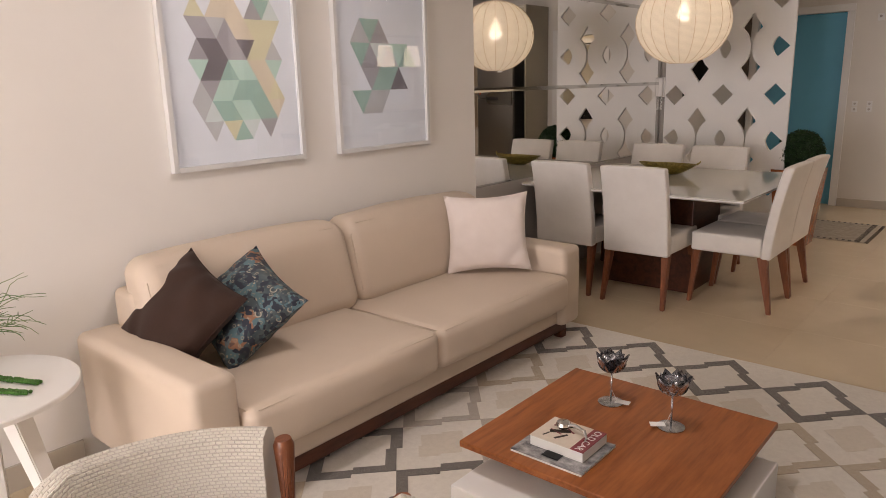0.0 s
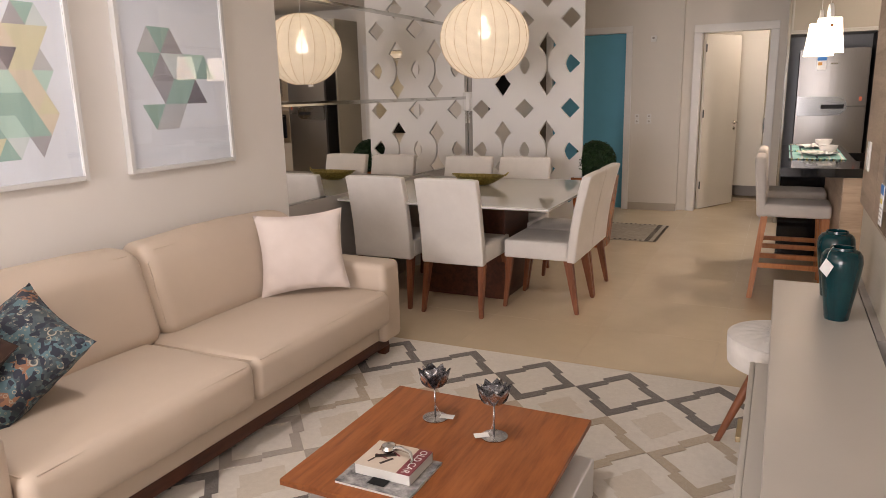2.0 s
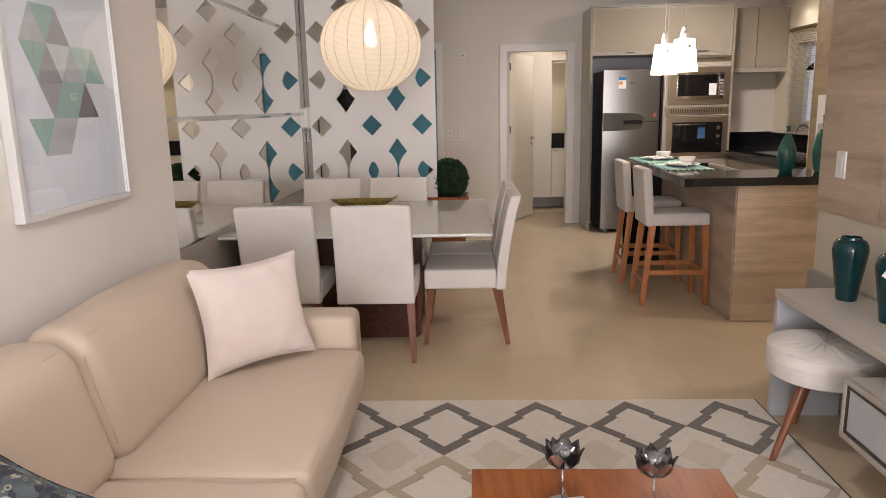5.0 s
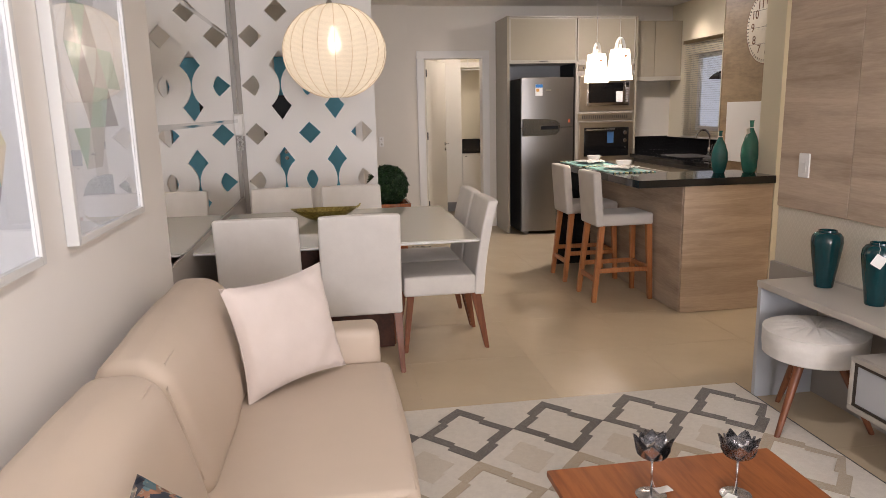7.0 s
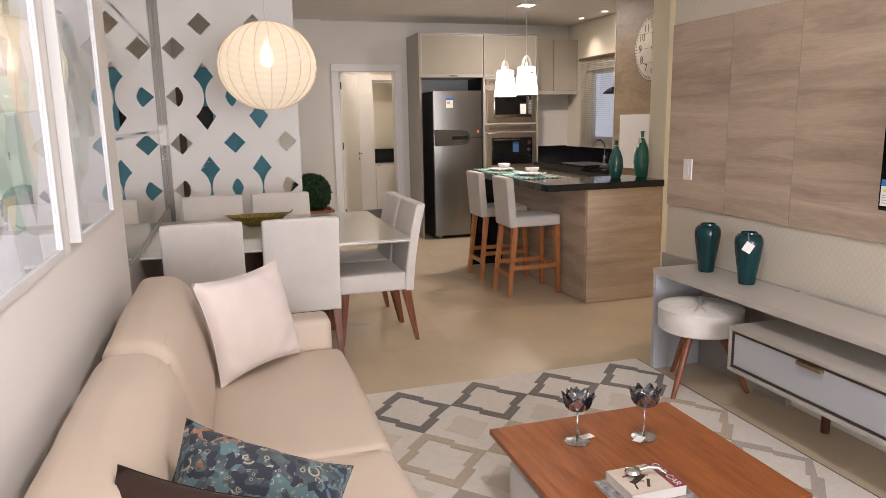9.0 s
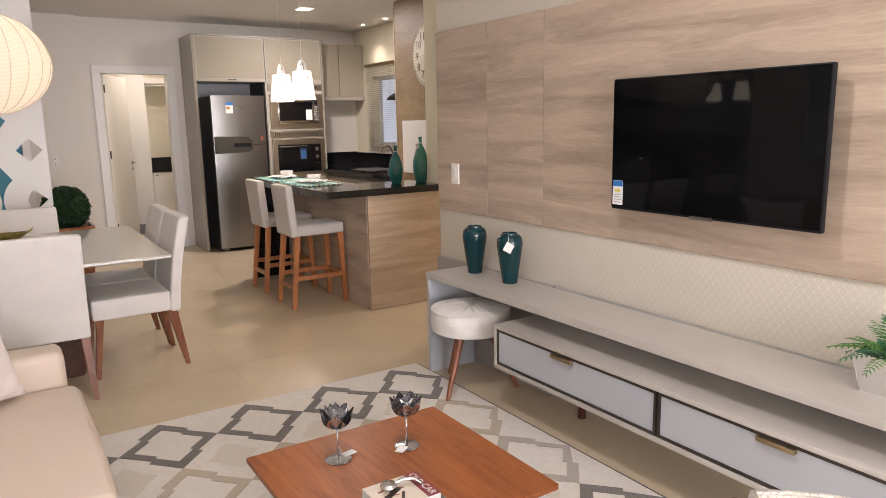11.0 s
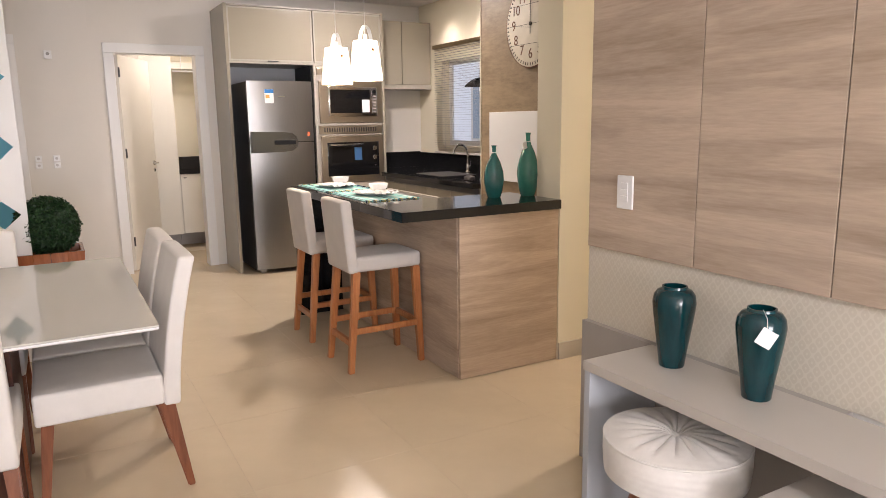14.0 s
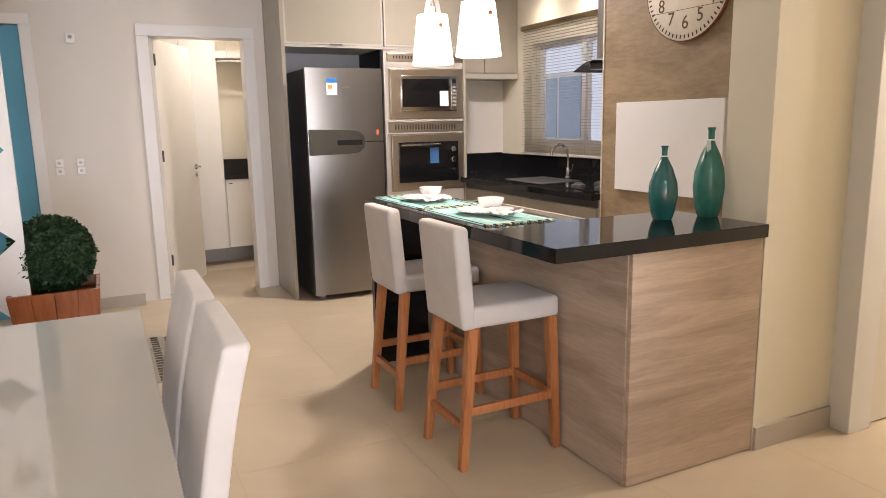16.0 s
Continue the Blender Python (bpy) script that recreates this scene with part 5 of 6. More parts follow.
def picture(y0, rows, label, side, hgt, z_low, left, parity):
    """Framed print of triangles. rows: from the bottom, (half-side of the first triangle, string of colour digits, - for none)."""
    f = thing("framed_picture", pose(0.001, y0, 1.112), label, "picture")
    W, HT, fw, d = 0.695, 0.99, 0.022, 0.034
    for q in ((0, fw, 0, HT), (W - fw, W, 0, HT), (fw, W - fw, 0, fw), (fw, W - fw, HT - fw, HT)):
        part("frame_bar", box(0, d, *q, 0.002), FRAME_WHITE, f)
    pr = part("print", box(0.012, 0.016, fw, W - fw, fw, HT - fw), card, f, "pale print of tinted triangles", smooth=False)
    for r, (c0, cells) in enumerate(rows):
        for i, ch in enumerate(cells):
            if ch == "-":
                continue
            c = c0 + i
            yc = left + c * side / 2
            z0 = z_low + r * hgt
            upw = (c + r) % 2 == parity
            pts = [(yc - side / 2, z0), (yc + side / 2, z0), (yc, z0 + hgt)] if upw else [(yc - side / 2, z0 + hgt), (yc + side / 2, z0 + hgt), (yc, z0)]
            bm = bmesh.new()
            lo, hi = [[bm.verts.new((x, y, z)) for y, z in pts] for x in (0.0161, 0.0169)]
            bm.faces.new(lo), bm.faces.new(hi)
            for k in range(3):
                bm.faces.new((lo[k], lo[(k + 1) % 3], hi[(k + 1) % 3], hi[k]))
            part("triangle", bm, tri_cols[int(ch)], pr, smooth=False)
    gl = part("glass", box(0.0235, 0.0255, fw, W - fw, fw, HT - fw), M["glass"], f, smooth=False)
    gl.visible_shadow = False
    return f


picture(2.605, [(4, "7-216-4"), (3, "761100113"), (3, "740011132"), (3, "055100330"), (3, "455445227"), (3, "447433222"), (3, "2-333-416")],
        "white framed print of green, grey and ochre triangles", 0.096, 0.0875, 0.116, 0.026, 1)
picture(3.525, [(2, "-"), (2, "177"), (3, "4115"), (2, "146701"), (2, "714")],
        "white framed print of few green and grey triangles", 0.140, 0.121, 0.075, 0.044, 0)

# ---- small things: coffee table ----


def flower_cup(m):
    c = thing("flower_candle_holder", m, "antique silver lotus-shaped candle holder on a thin stem", "candle holder", "holders on the coffee table")
    part("foot", lathe([(0.047, 0), (0.048, 0.004), (0.040, 0.007), (0.006, 0.010)], 28), M["pewter"], c)
    part("stem", tube([(0, 0, 0.008), (0, 0, 0.125)], 0.0035, 8), M["pewter"], c)
    part("cup", lathe([(0.006, 0.122), (0.028, 0.130), (0.040, 0.15), (0.043, 0.175), (0.041, 0.178), (0.036, 0.155), (0.01, 0.135)], 24), M["pewter"], c)
    for ring, (n, r, h, tilt) in enumerate(((6, 0.043, 0.080, 10), (7, 0.053, 0.070, 34))):
        for i in range(n):
            a = 360 / n * (i + 0.5 * ring)
            bm = bmesh.new()
            rows = []
            for j in range(7):
                v = j / 6
                w = 0.031 * math.sin(math.pi * (0.16 + 0.84 * v) ** 0.9) + 0.0008
                rows.append([bm.verts.new((r * (0.25 + 0.75 * math.sin(1.57 * min(1, v * 1.35) ** 0.7)) + 0.012 * max(0, v - 0.6) * tilt / 14 - u * u * 0.006, w * u, 0.124 + h * v)) for u in (-1, -0.5, 0, 0.5, 1)])
            for p, q in zip(rows, rows[1:]):
                for k in range(4):
                    bm.faces.new((p[k], p[k + 1], q[k + 1], q[k]))
            bmesh.ops.solidify(bm, geom=bm.faces[:], thickness=0.0016)
            part("petal", bm, M["pewter"], c).matrix_basis = pose(0, 0, 0, 0, 0, a)
    tg = part("price_tag", box(0.02, 0.072, -0.016, 0.016, 0.010, 0.0112), M["paper"], c, "small white paper tag", smooth=False)
    tg.matrix_basis = pose(0, 0, 0, 0, 0, m.to_euler().x)
    part("tag_string", tube([(0.004, 0, 0.05), (0.012, 0.002, 0.03), (0.024, 0.0, 0.012)], 0.0006, 5), M["paper"], c)
    return c


c1 = flower_cup(pose(1.662, 3.372, 0.2605, 0, 0, 10))
copy_thing(c1, pose(1.918, 3.322, 0.2605, 0, 0, 215))
mg = thing("magazine", pose(1.70, 2.962, 0.2605), "glossy magazine lying under the book", "magazine")
part("page_block", box(-0.132, 0.132, -0.115, 0.115, 0, 0.008, 0.001, 1), M["paper"], mg, smooth=False)
part("cover", box(-0.133, 0.133, -0.116, 0.116, 0.0082, 0.0092), material("grey_photo_cover", (0.45, 0.44, 0.43), 0.25, scale=30, color2=(0.10, 0.10, 0.11)), mg, smooth=False)
bk = thing("book", pose(1.705, 2.985, 0.2698), "thick paperback book with a car picture and red band", "book")
part("page_block", box(-0.098, 0.098, -0.078, 0.078, 0.002, 0.036), M["paper"], bk, smooth=False)
part("cover", box(-0.100, 0.052, -0.080, 0.080, 0.0362, 0.0375), material("cream_drawing_cover", (0.66, 0.58, 0.48), 0.35, scale=26, color2=(0.60, 0.52, 0.43)), bk, smooth=False)
part("red_band", box(0.0522, 0.100, -0.080, 0.080, 0.0362, 0.0377), material("wine_red", (0.24, 0.045, 0.055), 0.35), bk, smooth=False)
part("spine", box(-0.100, 0.100, 0.0785, 0.080, 0.0, 0.036), material("spine_cream", (0.6, 0.55, 0.5), 0.4), bk, smooth=False)
lettering("title", "OLD CAR", 0.034, Matrix(((0, 1, 0, 0.076), (-1, 0, 0, 0.0), (0, 0, 1, 0.0382), (0, 0, 0, 1))), M["paper"], bk, 0.0002)
for i, (x, y, w, h, r) in enumerate(((-0.03, 0.0, 0.07, 0.02, 30), (-0.05, 0.03, 0.04, 0.008, 10), (-0.01, -0.03, 0.05, 0.010, 60), (0.0, 0.02, 0.035, 0.006, -30), (-0.06, -0.04, 0.03, 0.006, 75), (-0.04, -0.01, 0.05, 0.006, -15))):
    part("drawing_stroke", box(-w / 2, w / 2, -h / 2, h / 2, 0, 0.0006), (ink, bpy.data.materials["wine_red"])[i % 2], bk, smooth=False).matrix_basis = pose(x, y, 0.0377, 0, 0, r)
part("tag", box(-0.03, 0.03, -0.118, -0.080, 0.004, 0.005), M["black"], bk, "black plastic tag", smooth=False)
sn = thing("silver_ornament", pose(1.672, 3.01, 0.3076), "small shiny silver spoon-shaped ornament on the book", "ornament")
part("bowl", lathe([(0.002, 0.0), (0.020, 0.004), (0.027, 0.014), (0.022, 0.024), (0.004, 0.029)], 24), M["chrome"], sn)
part("tail", tube([(0.02, 0, 0.016), (0.05, -0.005, 0.024), (0.085, -0.012, 0.020), (0.105, -0.03, 0.005), (0.10, -0.04, 0.003)], [0.008, 0.007, 0.006, 0.005, 0.004]), M["chrome"], sn)

# ---- dining table bowl ----
bw = thing("decorative_bowl", pose(0.66, 6.20, 0.7505), "boat-shaped hammered gold-green bowl on the dining table", "bowl")
bm = bmesh.new()
rg = []
for k in range(11):
    v = k / 10
    rg.append([bm.verts.new((0.225 * (0.28 + 0.72 * v) * math.cos(a), 0.12 * (0.28 + 0.72 * v) * math.sin(a), 0.072 * v ** 1.6 + 0.012 * v * abs(math.cos(a)) ** 6)) for a in [2 * math.pi * i / 40 for i in range(40)]])
for p, q in zip(rg, rg[1:]):
    for i in range(40):
        bm.faces.new((p[i], p[(i + 1) % 40], q[(i + 1) % 40], q[i]))
bm.faces.new(rg[0])
bmesh.ops.solidify(bm, geom=bm.faces[:], thickness=0.004)
part("shell", bm, M["gold"], bw)
part("stalk", tube([(0.215, 0, 0.078), (0.235, 0.0, 0.092), (0.24, 0.01, 0.102)], [0.008, 0.006, 0.004], 8), M["gold"], bw)

# ---- vases and bottles ----


def vase(m, tag):
    v = thing("teal_vase", m, "dark teal glazed shoulder vase on the console", "vase", "vases on the console")
    part("body", lathe([(r * 1.09, z * 1.03) for r, z in ((0.036, 0), (0.038, 0.004), (0.043, 0.05), (0.053, 0.12), (0.061, 0.18), (0.0635, 0.21), (0.060, 0.234), (0.050, 0.249), (0.038, 0.254), (0.037, 0.262), (0.032, 0.262), (0.030, 0.245), (0.045, 0.20))], 40), M["teal"], v)
    if tag:
        part("price_tag", box(-0.022, 0.022, -0.0006, 0.0006, -0.03, 0.02), M["paper"], v, "white paper price tag", smooth=False).matrix_basis = pose(-0.049, -0.057, 0.206, -5, 28, -52)
        part("tag_string", tube([(-0.034, -0.028, 0.275), (-0.048, -0.052, 0.257), (-0.053, -0.058, 0.232)], 0.0006, 5), M["paper"], v)
    return v


vase(pose(2.985, 4.372, 0.6025), False)
vase(pose(2.985, 4.052, 0.6025), True)


def bottle(m, h, r, mat, label):
    v = thing("ceramic_bottle", m, label, "bottle", "bottles on the bar")
    part("body", lathe([(r * 0.6, 0), (r * 0.66, 0.004), (r * 0.86, h * 0.14), (r, h * 0.33), (r * 0.93, h * 0.50), (r * 0.62, h * 0.69), (r * 0.28, h * 0.82), (r * 0.19, h * 0.88), (r * 0.20, h * 0.96), (r * 0.26, h), (r * 0.2, h), (r * 0.15, h * 0.9)], 36), mat, v)
    part("neck_string", lathe([(r * 0.24, h * 0.855), (r * 0.255, h * 0.862), (r * 0.23, h * 0.87)], 16, False), M["paper"], v)
    return v


bottle(pose(3.535, 6.262, 0.9585), 0.305, 0.060, material("petrol_ceramic", (0.018, 0.145, 0.14), 0.1, coat=0.4, vary=0.15, scale=12), "slim petrol-green ceramic bottle on the bar")
b2 = bottle(pose(3.752, 6.222, 0.9585), 0.375, 0.066, M["jade"], "taller jade-green ceramic bottle with a paper tag")
part("price_tag", box(-0.02, 0.02, -0.0005, 0.0005, -0.025, 0.015), M["paper"], b2, "white paper tag", smooth=False).matrix_basis = pose(-0.045, -0.03, 0.305, 0, -15, 20)

# ---- bar setting ----
pm_m = fabric("turquoise_weave", (0.10, 0.36, 0.33), (0.30, 0.55, 0.50), 500, 0.4)
fringe = [material("fringe_" + k, c, 0.8) for k, c in (("navy", (0.02, 0.03, 0.06)), ("yellow", (0.55, 0.48, 0.12)), ("white", (0.6, 0.62, 0.58)), ("aqua", (0.12, 0.40, 0.37)))]
rnd = random.Random(4)
for i, yc in enumerate((6.80, 7.46)):
    pmt = thing("placemat", pose(2.985, yc, 0.9585), "turquoise striped woven placemat with a coloured fringe", "placemat", "placemats on the bar")
    part("cloth", box(-0.17, 0.17, -0.29, 0.29, 0, 0.003, 0.001, 1), pm_m, pmt, smooth=False)
    for x in (-0.155, -0.09, 0.0, 0.075, 0.15):
        part("stripe", box(x - 0.006, x + 0.006, -0.288, 0.288, 0.0031, 0.0037), fringe[rnd.choice((0, 2, 2))], pmt, smooth=False)
    for s in (-1, 1):
        for k in range(4):
            bm = bmesh.new()
            for j in range(8):
                x = -0.165 + (j * 4 + k) * 0.0105
                tube([(x, s * 0.289, 0.002), (x + rnd.uniform(-0.006, 0.006), s * 0.305, 0.006), (x + rnd.uniform(-0.012, 0.012), s * rnd.uniform(0.318, 0.335), 0.003)], 0.0026, 5, bm)
            tagged(part("fringe", bm, fringe[k], pmt), kind="stuff")
    pt = thing("plate", pose(3.0, yc + 0.02, 0.9622), "white china plate laid on the placemat", "plate", "plates on the bar")
    part("dish", lathe([(0.075, 0), (0.08, 0.002), (0.125, 0.016), (0.132, 0.019), (0.130, 0.0215), (0.08, 0.008), (0.001, 0.007)], 48), M["china"], pt)
    bo = thing("cereal_bowl", pose(3.06, yc + 0.07, 0.9695), "small white china bowl on the plate", "bowl", "bowls on the bar")
    part("shell", lathe([(0.03, 0), (0.032, 0.006), (0.055, 0.028), (0.063, 0.056), (0.060, 0.056), (0.05, 0.028), (0.001, 0.012)], 40), M["china"], bo)
    nk = thing("napkin", pose(2.985, yc - 0.10, 0.976, 0, 0, 12), "crumpled white cloth napkin on the plate", "napkin", "napkins on the bar")
    bm = bmesh.new()
    n = 16
    gv = [[bm.verts.new(((u / n - 0.5) * 0.15, (v / n - 0.5) * 0.21, 0.012 + 0.016 * noise.noise(Vector((u * 0.35, v * 0.35, i * 7))) + 0.008 * noise.noise(Vector((u * 0.9, v * 0.9, i * 3))))) for v in range(n + 1)] for u in range(n + 1)]
    for u in range(n):
        for v in range(n):
            bm.faces.new((gv[u][v], gv[u + 1][v], gv[u + 1][v + 1], gv[u][v + 1]))
    bmesh.ops.solidify(bm, geom=bm.faces[:], thickness=0.004)
    part("cloth", bm, M["paper"], nk)

# ---- switches, sockets, intercom ----
sw = thing("light_switch", pose(3.1045, 4.73, 1.14), "white three-rocker light switch on the wooden panel", "switch")
part("plate", box(-0.009, 0, -0.040, 0.040, -0.062, 0.062, 0.004), M["plastic"], sw)
for z in (-0.024, 0.0, 0.024):
    part("rocker", box(-0.012, -0.0092, -0.018, 0.018, z - 0.011, z + 0.011, 0.001), M["plastic"], sw)
for x in (1.175, 1.315):
    so_ = thing("wall_socket", pose(x, YS - 0.0005, 1.10), "white double wall socket", "socket", "sockets by the entrance")
    for z in (-0.03, 0.03):
        part("insert", box(-0.026, 0.026, -0.010, 0, z - 0.027, z + 0.027, 0.004), M["plastic"], so_)
        part("hole", lathe([(0.012, 0), (0.012, 0.002)], 16), M["grey_lac"], so_).matrix_basis = pose(0, -0.0102, z, 90)
al = thing("alarm_sensor", pose(1.335, YS - 0.0005, 2.016), "small white sensor box high on the wall", "sensor")
part("case", box(-0.03, 0.03, -0.03, 0, -0.035, 0.035, 0.005), M["plastic"], al)
part("lens", lathe([(0.014, 0), (0.012, 0.006)], 16), M["dado"], al).matrix_basis = pose(0, -0.0302, 0.008, 90)
ic = thing("intercom_phone", pose(-0.008, YP - 0.0025, 1.365), "white intercom handset on the grey post", "intercom")
part("base", box(-0.03, 0.03, -0.022, 0, -0.085, 0.095, 0.006), M["plastic"], ic)
part("handset", box(-0.022, 0.022, -0.05, -0.0225, -0.08, 0.09, 0.010, 3), M["plastic"], ic)
part("cord", tube([(0.01 * math.cos(k * 1.3), -0.02 + 0.008 * math.sin(k * 1.3), -0.085 - 0.115 * math.sin(k / 40 * math.pi)) for k in range(41)], 0.003, 6), M["plastic"], ic)

# ---- box ball in its planter, and the mat ----
po = thing("planter", pose(1.205, 7.72, 0), "tall tapered planter of reddish wooden boards", "planter")
bm = bmesh.new()
for k, (a, c) in enumerate(((0, 1), (1, 2), (2, 3), (3, 0))):
    cor = [(-1, -1), (1, -1), (1, 1), (-1, 1)]
    (ax, ay), (cx, cy) = cor[a], cor[c]
    for j in range(4):
        f0, f1 = j / 4 + 0.004, (j + 1) / 4 - 0.004
        bb_ = bmesh.new()
        vs = []
        for w, z in ((0.125, 0.0), (0.185, 0.66)):
            for inn in (1.0, 0.9):
                for f in (f0, f1):
                    vs.append(bb_.verts.new(((ax + (cx - ax) * f) * w * inn, (ay + (cy - ay) * f) * w * inn, z)))
        for q in ((0, 1, 5, 4), (2, 3, 7, 6), (0, 1, 3, 2), (4, 5, 7, 6), (0, 2, 6, 4), (1, 3, 7, 5)):
            bb_.faces.new([vs[i] for i in q])
        part("board", bb_, M["redboard"], po, smooth=False)
part("soil", box(-0.15, 0.15, -0.15, 0.15, 0.52, 0.58), material("dark_soil", (0.03, 0.02, 0.015), 0.95), po, smooth=False)


def leaf_mat(nm, a, c):
    m = material(nm, a, 0.5, scale=30, color2=c, spec=0.3)
    return m


def leaf_ball(name, center, radius, count, size, mat, seed, label, cat):
    rnd = random.Random(seed)
    t = thing(name, pose(*center), label, cat)
    core = bmesh.new()
    bmesh.ops.create_icosphere(core, subdivisions=3, radius=radius * 0.88)
    part("core", core, material(name + "_core", (0.006, 0.012, 0.006), 0.9), t)
    bm = bmesh.new()
    for i in range(count):
        z = 1 - 2 * (i + 0.5) / count
        a = i * 2.399963
        d = Vector((math.sqrt(1 - z * z) * math.cos(a), math.sqrt(1 - z * z) * math.sin(a), z))
        p = d * radius * rnd.uniform(0.88, 1.03)
        q = (d + Vector((rnd.gauss(0, 0.55), rnd.gauss(0, 0.55), rnd.gauss(0, 0.55)))).normalized().to_track_quat("Z", "Y")
        s = size * rnd.uniform(0.7, 1.3)
        sp = rnd.uniform(0, 6.28)
        for k in range(3):
            r = q @ Euler((0, 0, sp + k * 2.1)).to_quaternion()
            pts = [(0, 0, 0), (s * 0.5, s * 0.32, s * 0.12), (s, 0, s * 0.25), (s * 0.5, -s * 0.32, s * 0.12)]
            bm.faces.new([bm.verts.new(p + r @ Vector(v)) for v in pts])
    tagged(part("foliage", bm, mat, t, smooth=False), "small dark green leaves", kind="stuff")
    return t


leaf_ball("topiary_ball", (1.205, 7.72, 0.805), 0.176, 2600, 0.021, leaf_mat("box_leaf", (0.022, 0.060, 0.018), (0.009, 0.027, 0.009)), 5, "clipped dark green topiary ball in the wooden planter", "topiary")
mt = thing("entrance_mat", pose(1.38, 8.45, 0.0), "cream entrance mat with a dark stitched border and tassels", "mat")
part("field", box(-0.33, 0.33, -0.45, 0.45, 0.0005, 0.008, 0.002), material("cream_mat", (0.45, 0.40, 0.32), 0.95, scale=22, color2=(0.33, 0.29, 0.23), bump=0.5, bump_scale=300), mt)
bm = bmesh.new()
for i in range(18):
    for s in (-1, 1):
        box(s * 0.27 - 0.022, s * 0.27 + 0.022, -0.44 + i * 0.05, -0.415 + i * 0.05, 0.0082, 0.0105, bm=bm)
        box(s * 0.34 - 0.018, s * 0.34 + 0.018, -0.44 + i * 0.05, -0.425 + i * 0.05, 0.001, 0.006, bm=bm)
for i in range(11):
    for s in (-1, 1):
        box(-0.25 + i * 0.05, -0.23 + i * 0.05, s * 0.42 - 0.018, s * 0.42 + 0.018, 0.0082, 0.0105, bm=bm)
tagged(part("stitching", bm, material("dark_stitch", (0.10, 0.085, 0.07), 0.9), mt, smooth=False), "dark stitches and tassels", kind="stuff")

# ---- fern in a mirrored pot ----
ft = thing("mirror_pot", pose(3.0, 2.17, 0.6025), "square tapered flower pot clad in mirror glass", "flower pot")
bm = bmesh.new()
rg = [[bm.verts.new((sx * w, sy * w, z)) for sx, sy in ((-1, -1), (1, -1), (1, 1), (-1, 1))] for w, z in ((0.060, 0), (0.085, 0.125), (0.079, 0.125), (0.075, 0.10))]
for p, q in zip(rg, rg[1:]):
    for i in range(4):
        bm.faces.new((p[i], p[(i + 1) % 4], q[(i + 1) % 4], q[i]))
bm.faces.new(rg[0]), bm.faces.new(rg[-1])
part("body", bm, M["mirror"], ft, smooth=False)
for sx, sy in ((-1, -1), (1, -1), (1, 1), (-1, 1)):
    part("edge_strip", tube([(sx * 0.0605, sy * 0.0605, 0.001), (sx * 0.0855, sy * 0.0855, 0.125)], 0.0018, 6), M["dado"], ft)
fe = thing("fern", pose(3.0, 2.17, 0.705), "bright green fern with arching fronds", "fern")
rnd = random.Random(8)
fmats = [leaf_mat("fern_leaf", (0.10, 0.24, 0.05), (0.06, 0.16, 0.035)), leaf_mat("fern_leaf_blue", (0.07, 0.19, 0.09), (0.04, 0.12, 0.06))]
for i in range(34):
    a, ln, lift = rnd.uniform(0, 6.28), rnd.uniform(0.10, 0.20), rnd.uniform(0.25, 1.3)
    bm = bmesh.new()
    pts = []
    for k in range(13):
        s = k / 12
        rr = ln * s * math.cos(lift * (1 - 0.5 * s)) * 1.1
        zz = ln * s * math.sin(lift) - 0.10 * s * s * (1.4 - lift) * 0.9
        rr = min(rr, 0.118) if math.cos(a) > 0.2 else rr
        pts.append(Vector((rr * math.cos(a), rr * math.sin(a), zz)))
    tube(pts, 0.0012, 4, bm)
    side = Vector((-math.sin(a), math.cos(a), 0))
    for k in range(1, 13):
        w = 0.028 * math.sin(math.pi * (0.12 + 0.84 * k / 13))
        fw_ = (pts[min(k + 1, 12)] - pts[k - 1]).normalized()
        for s in (-1, 1):
            p = pts[k]
            tip = p + side * s * w + fw_ * 0.010 + Vector((0, 0, -0.004))
            bm.faces.new([bm.verts.new(v) for v in (p - fw_ * 0.004, p + side * s * w * 0.5 - fw_ * 0.003, tip, p + side * s * w * 0.5 + fw_ * 0.006)])
    part("frond", bm, fmats[i % 2], fe, smooth=False)

# ---- armchair ----


def waffle(name):
    m = material(name, (0.66, 0.61, 0.53), 0.85, vary=0.02, sheen=0.2, spec=0.25)
    n, l = m.node_tree.nodes, m.node_tree.links
    uv = n.new("ShaderNodeUVMap")
    br = n.new("ShaderNodeTexBrick")
    br.inputs["Scale"].default_value = 1.0
    br.inputs["Brick Width"].default_value, br.inputs["Row Height"].default_value = 0.015, 0.0085
    br.inputs["Mortar Size"].default_value, br.inputs["Mortar Smooth"].default_value = 0.0019, 0.8
    br.inputs["Color1"].default_value = br.inputs["Color2"].default_value = (1, 1, 1, 1)
    br.inputs["Mortar"].default_value = (0, 0, 0, 1)
    l.new(uv.outputs[0], br.inputs["Vector"])
    bp = n.new("ShaderNodeBump")
    bp.inputs["Strength"].default_value, bp.inputs["Distance"].default_value = 0.7, 0.004
    l.new(br.outputs["Color"], bp.inputs["Height"])
    l.new(bp.outputs[0], n["Principled BSDF"].inputs["Normal"])
    mx = n.new("ShaderNodeMix")
    mx.data_type = "RGBA"
    mx.inputs[6].default_value, mx.inputs[7].default_value = (0.50, 0.465, 0.41, 1), (0.60, 0.565, 0.50, 1)
    l.new(br.outputs["Color"], mx.inputs[0])
    l.new(mx.outputs[2], n["Principled BSDF"].inputs["Base Color"])
    return m


WF = waffle("cream_waffle_cloth")
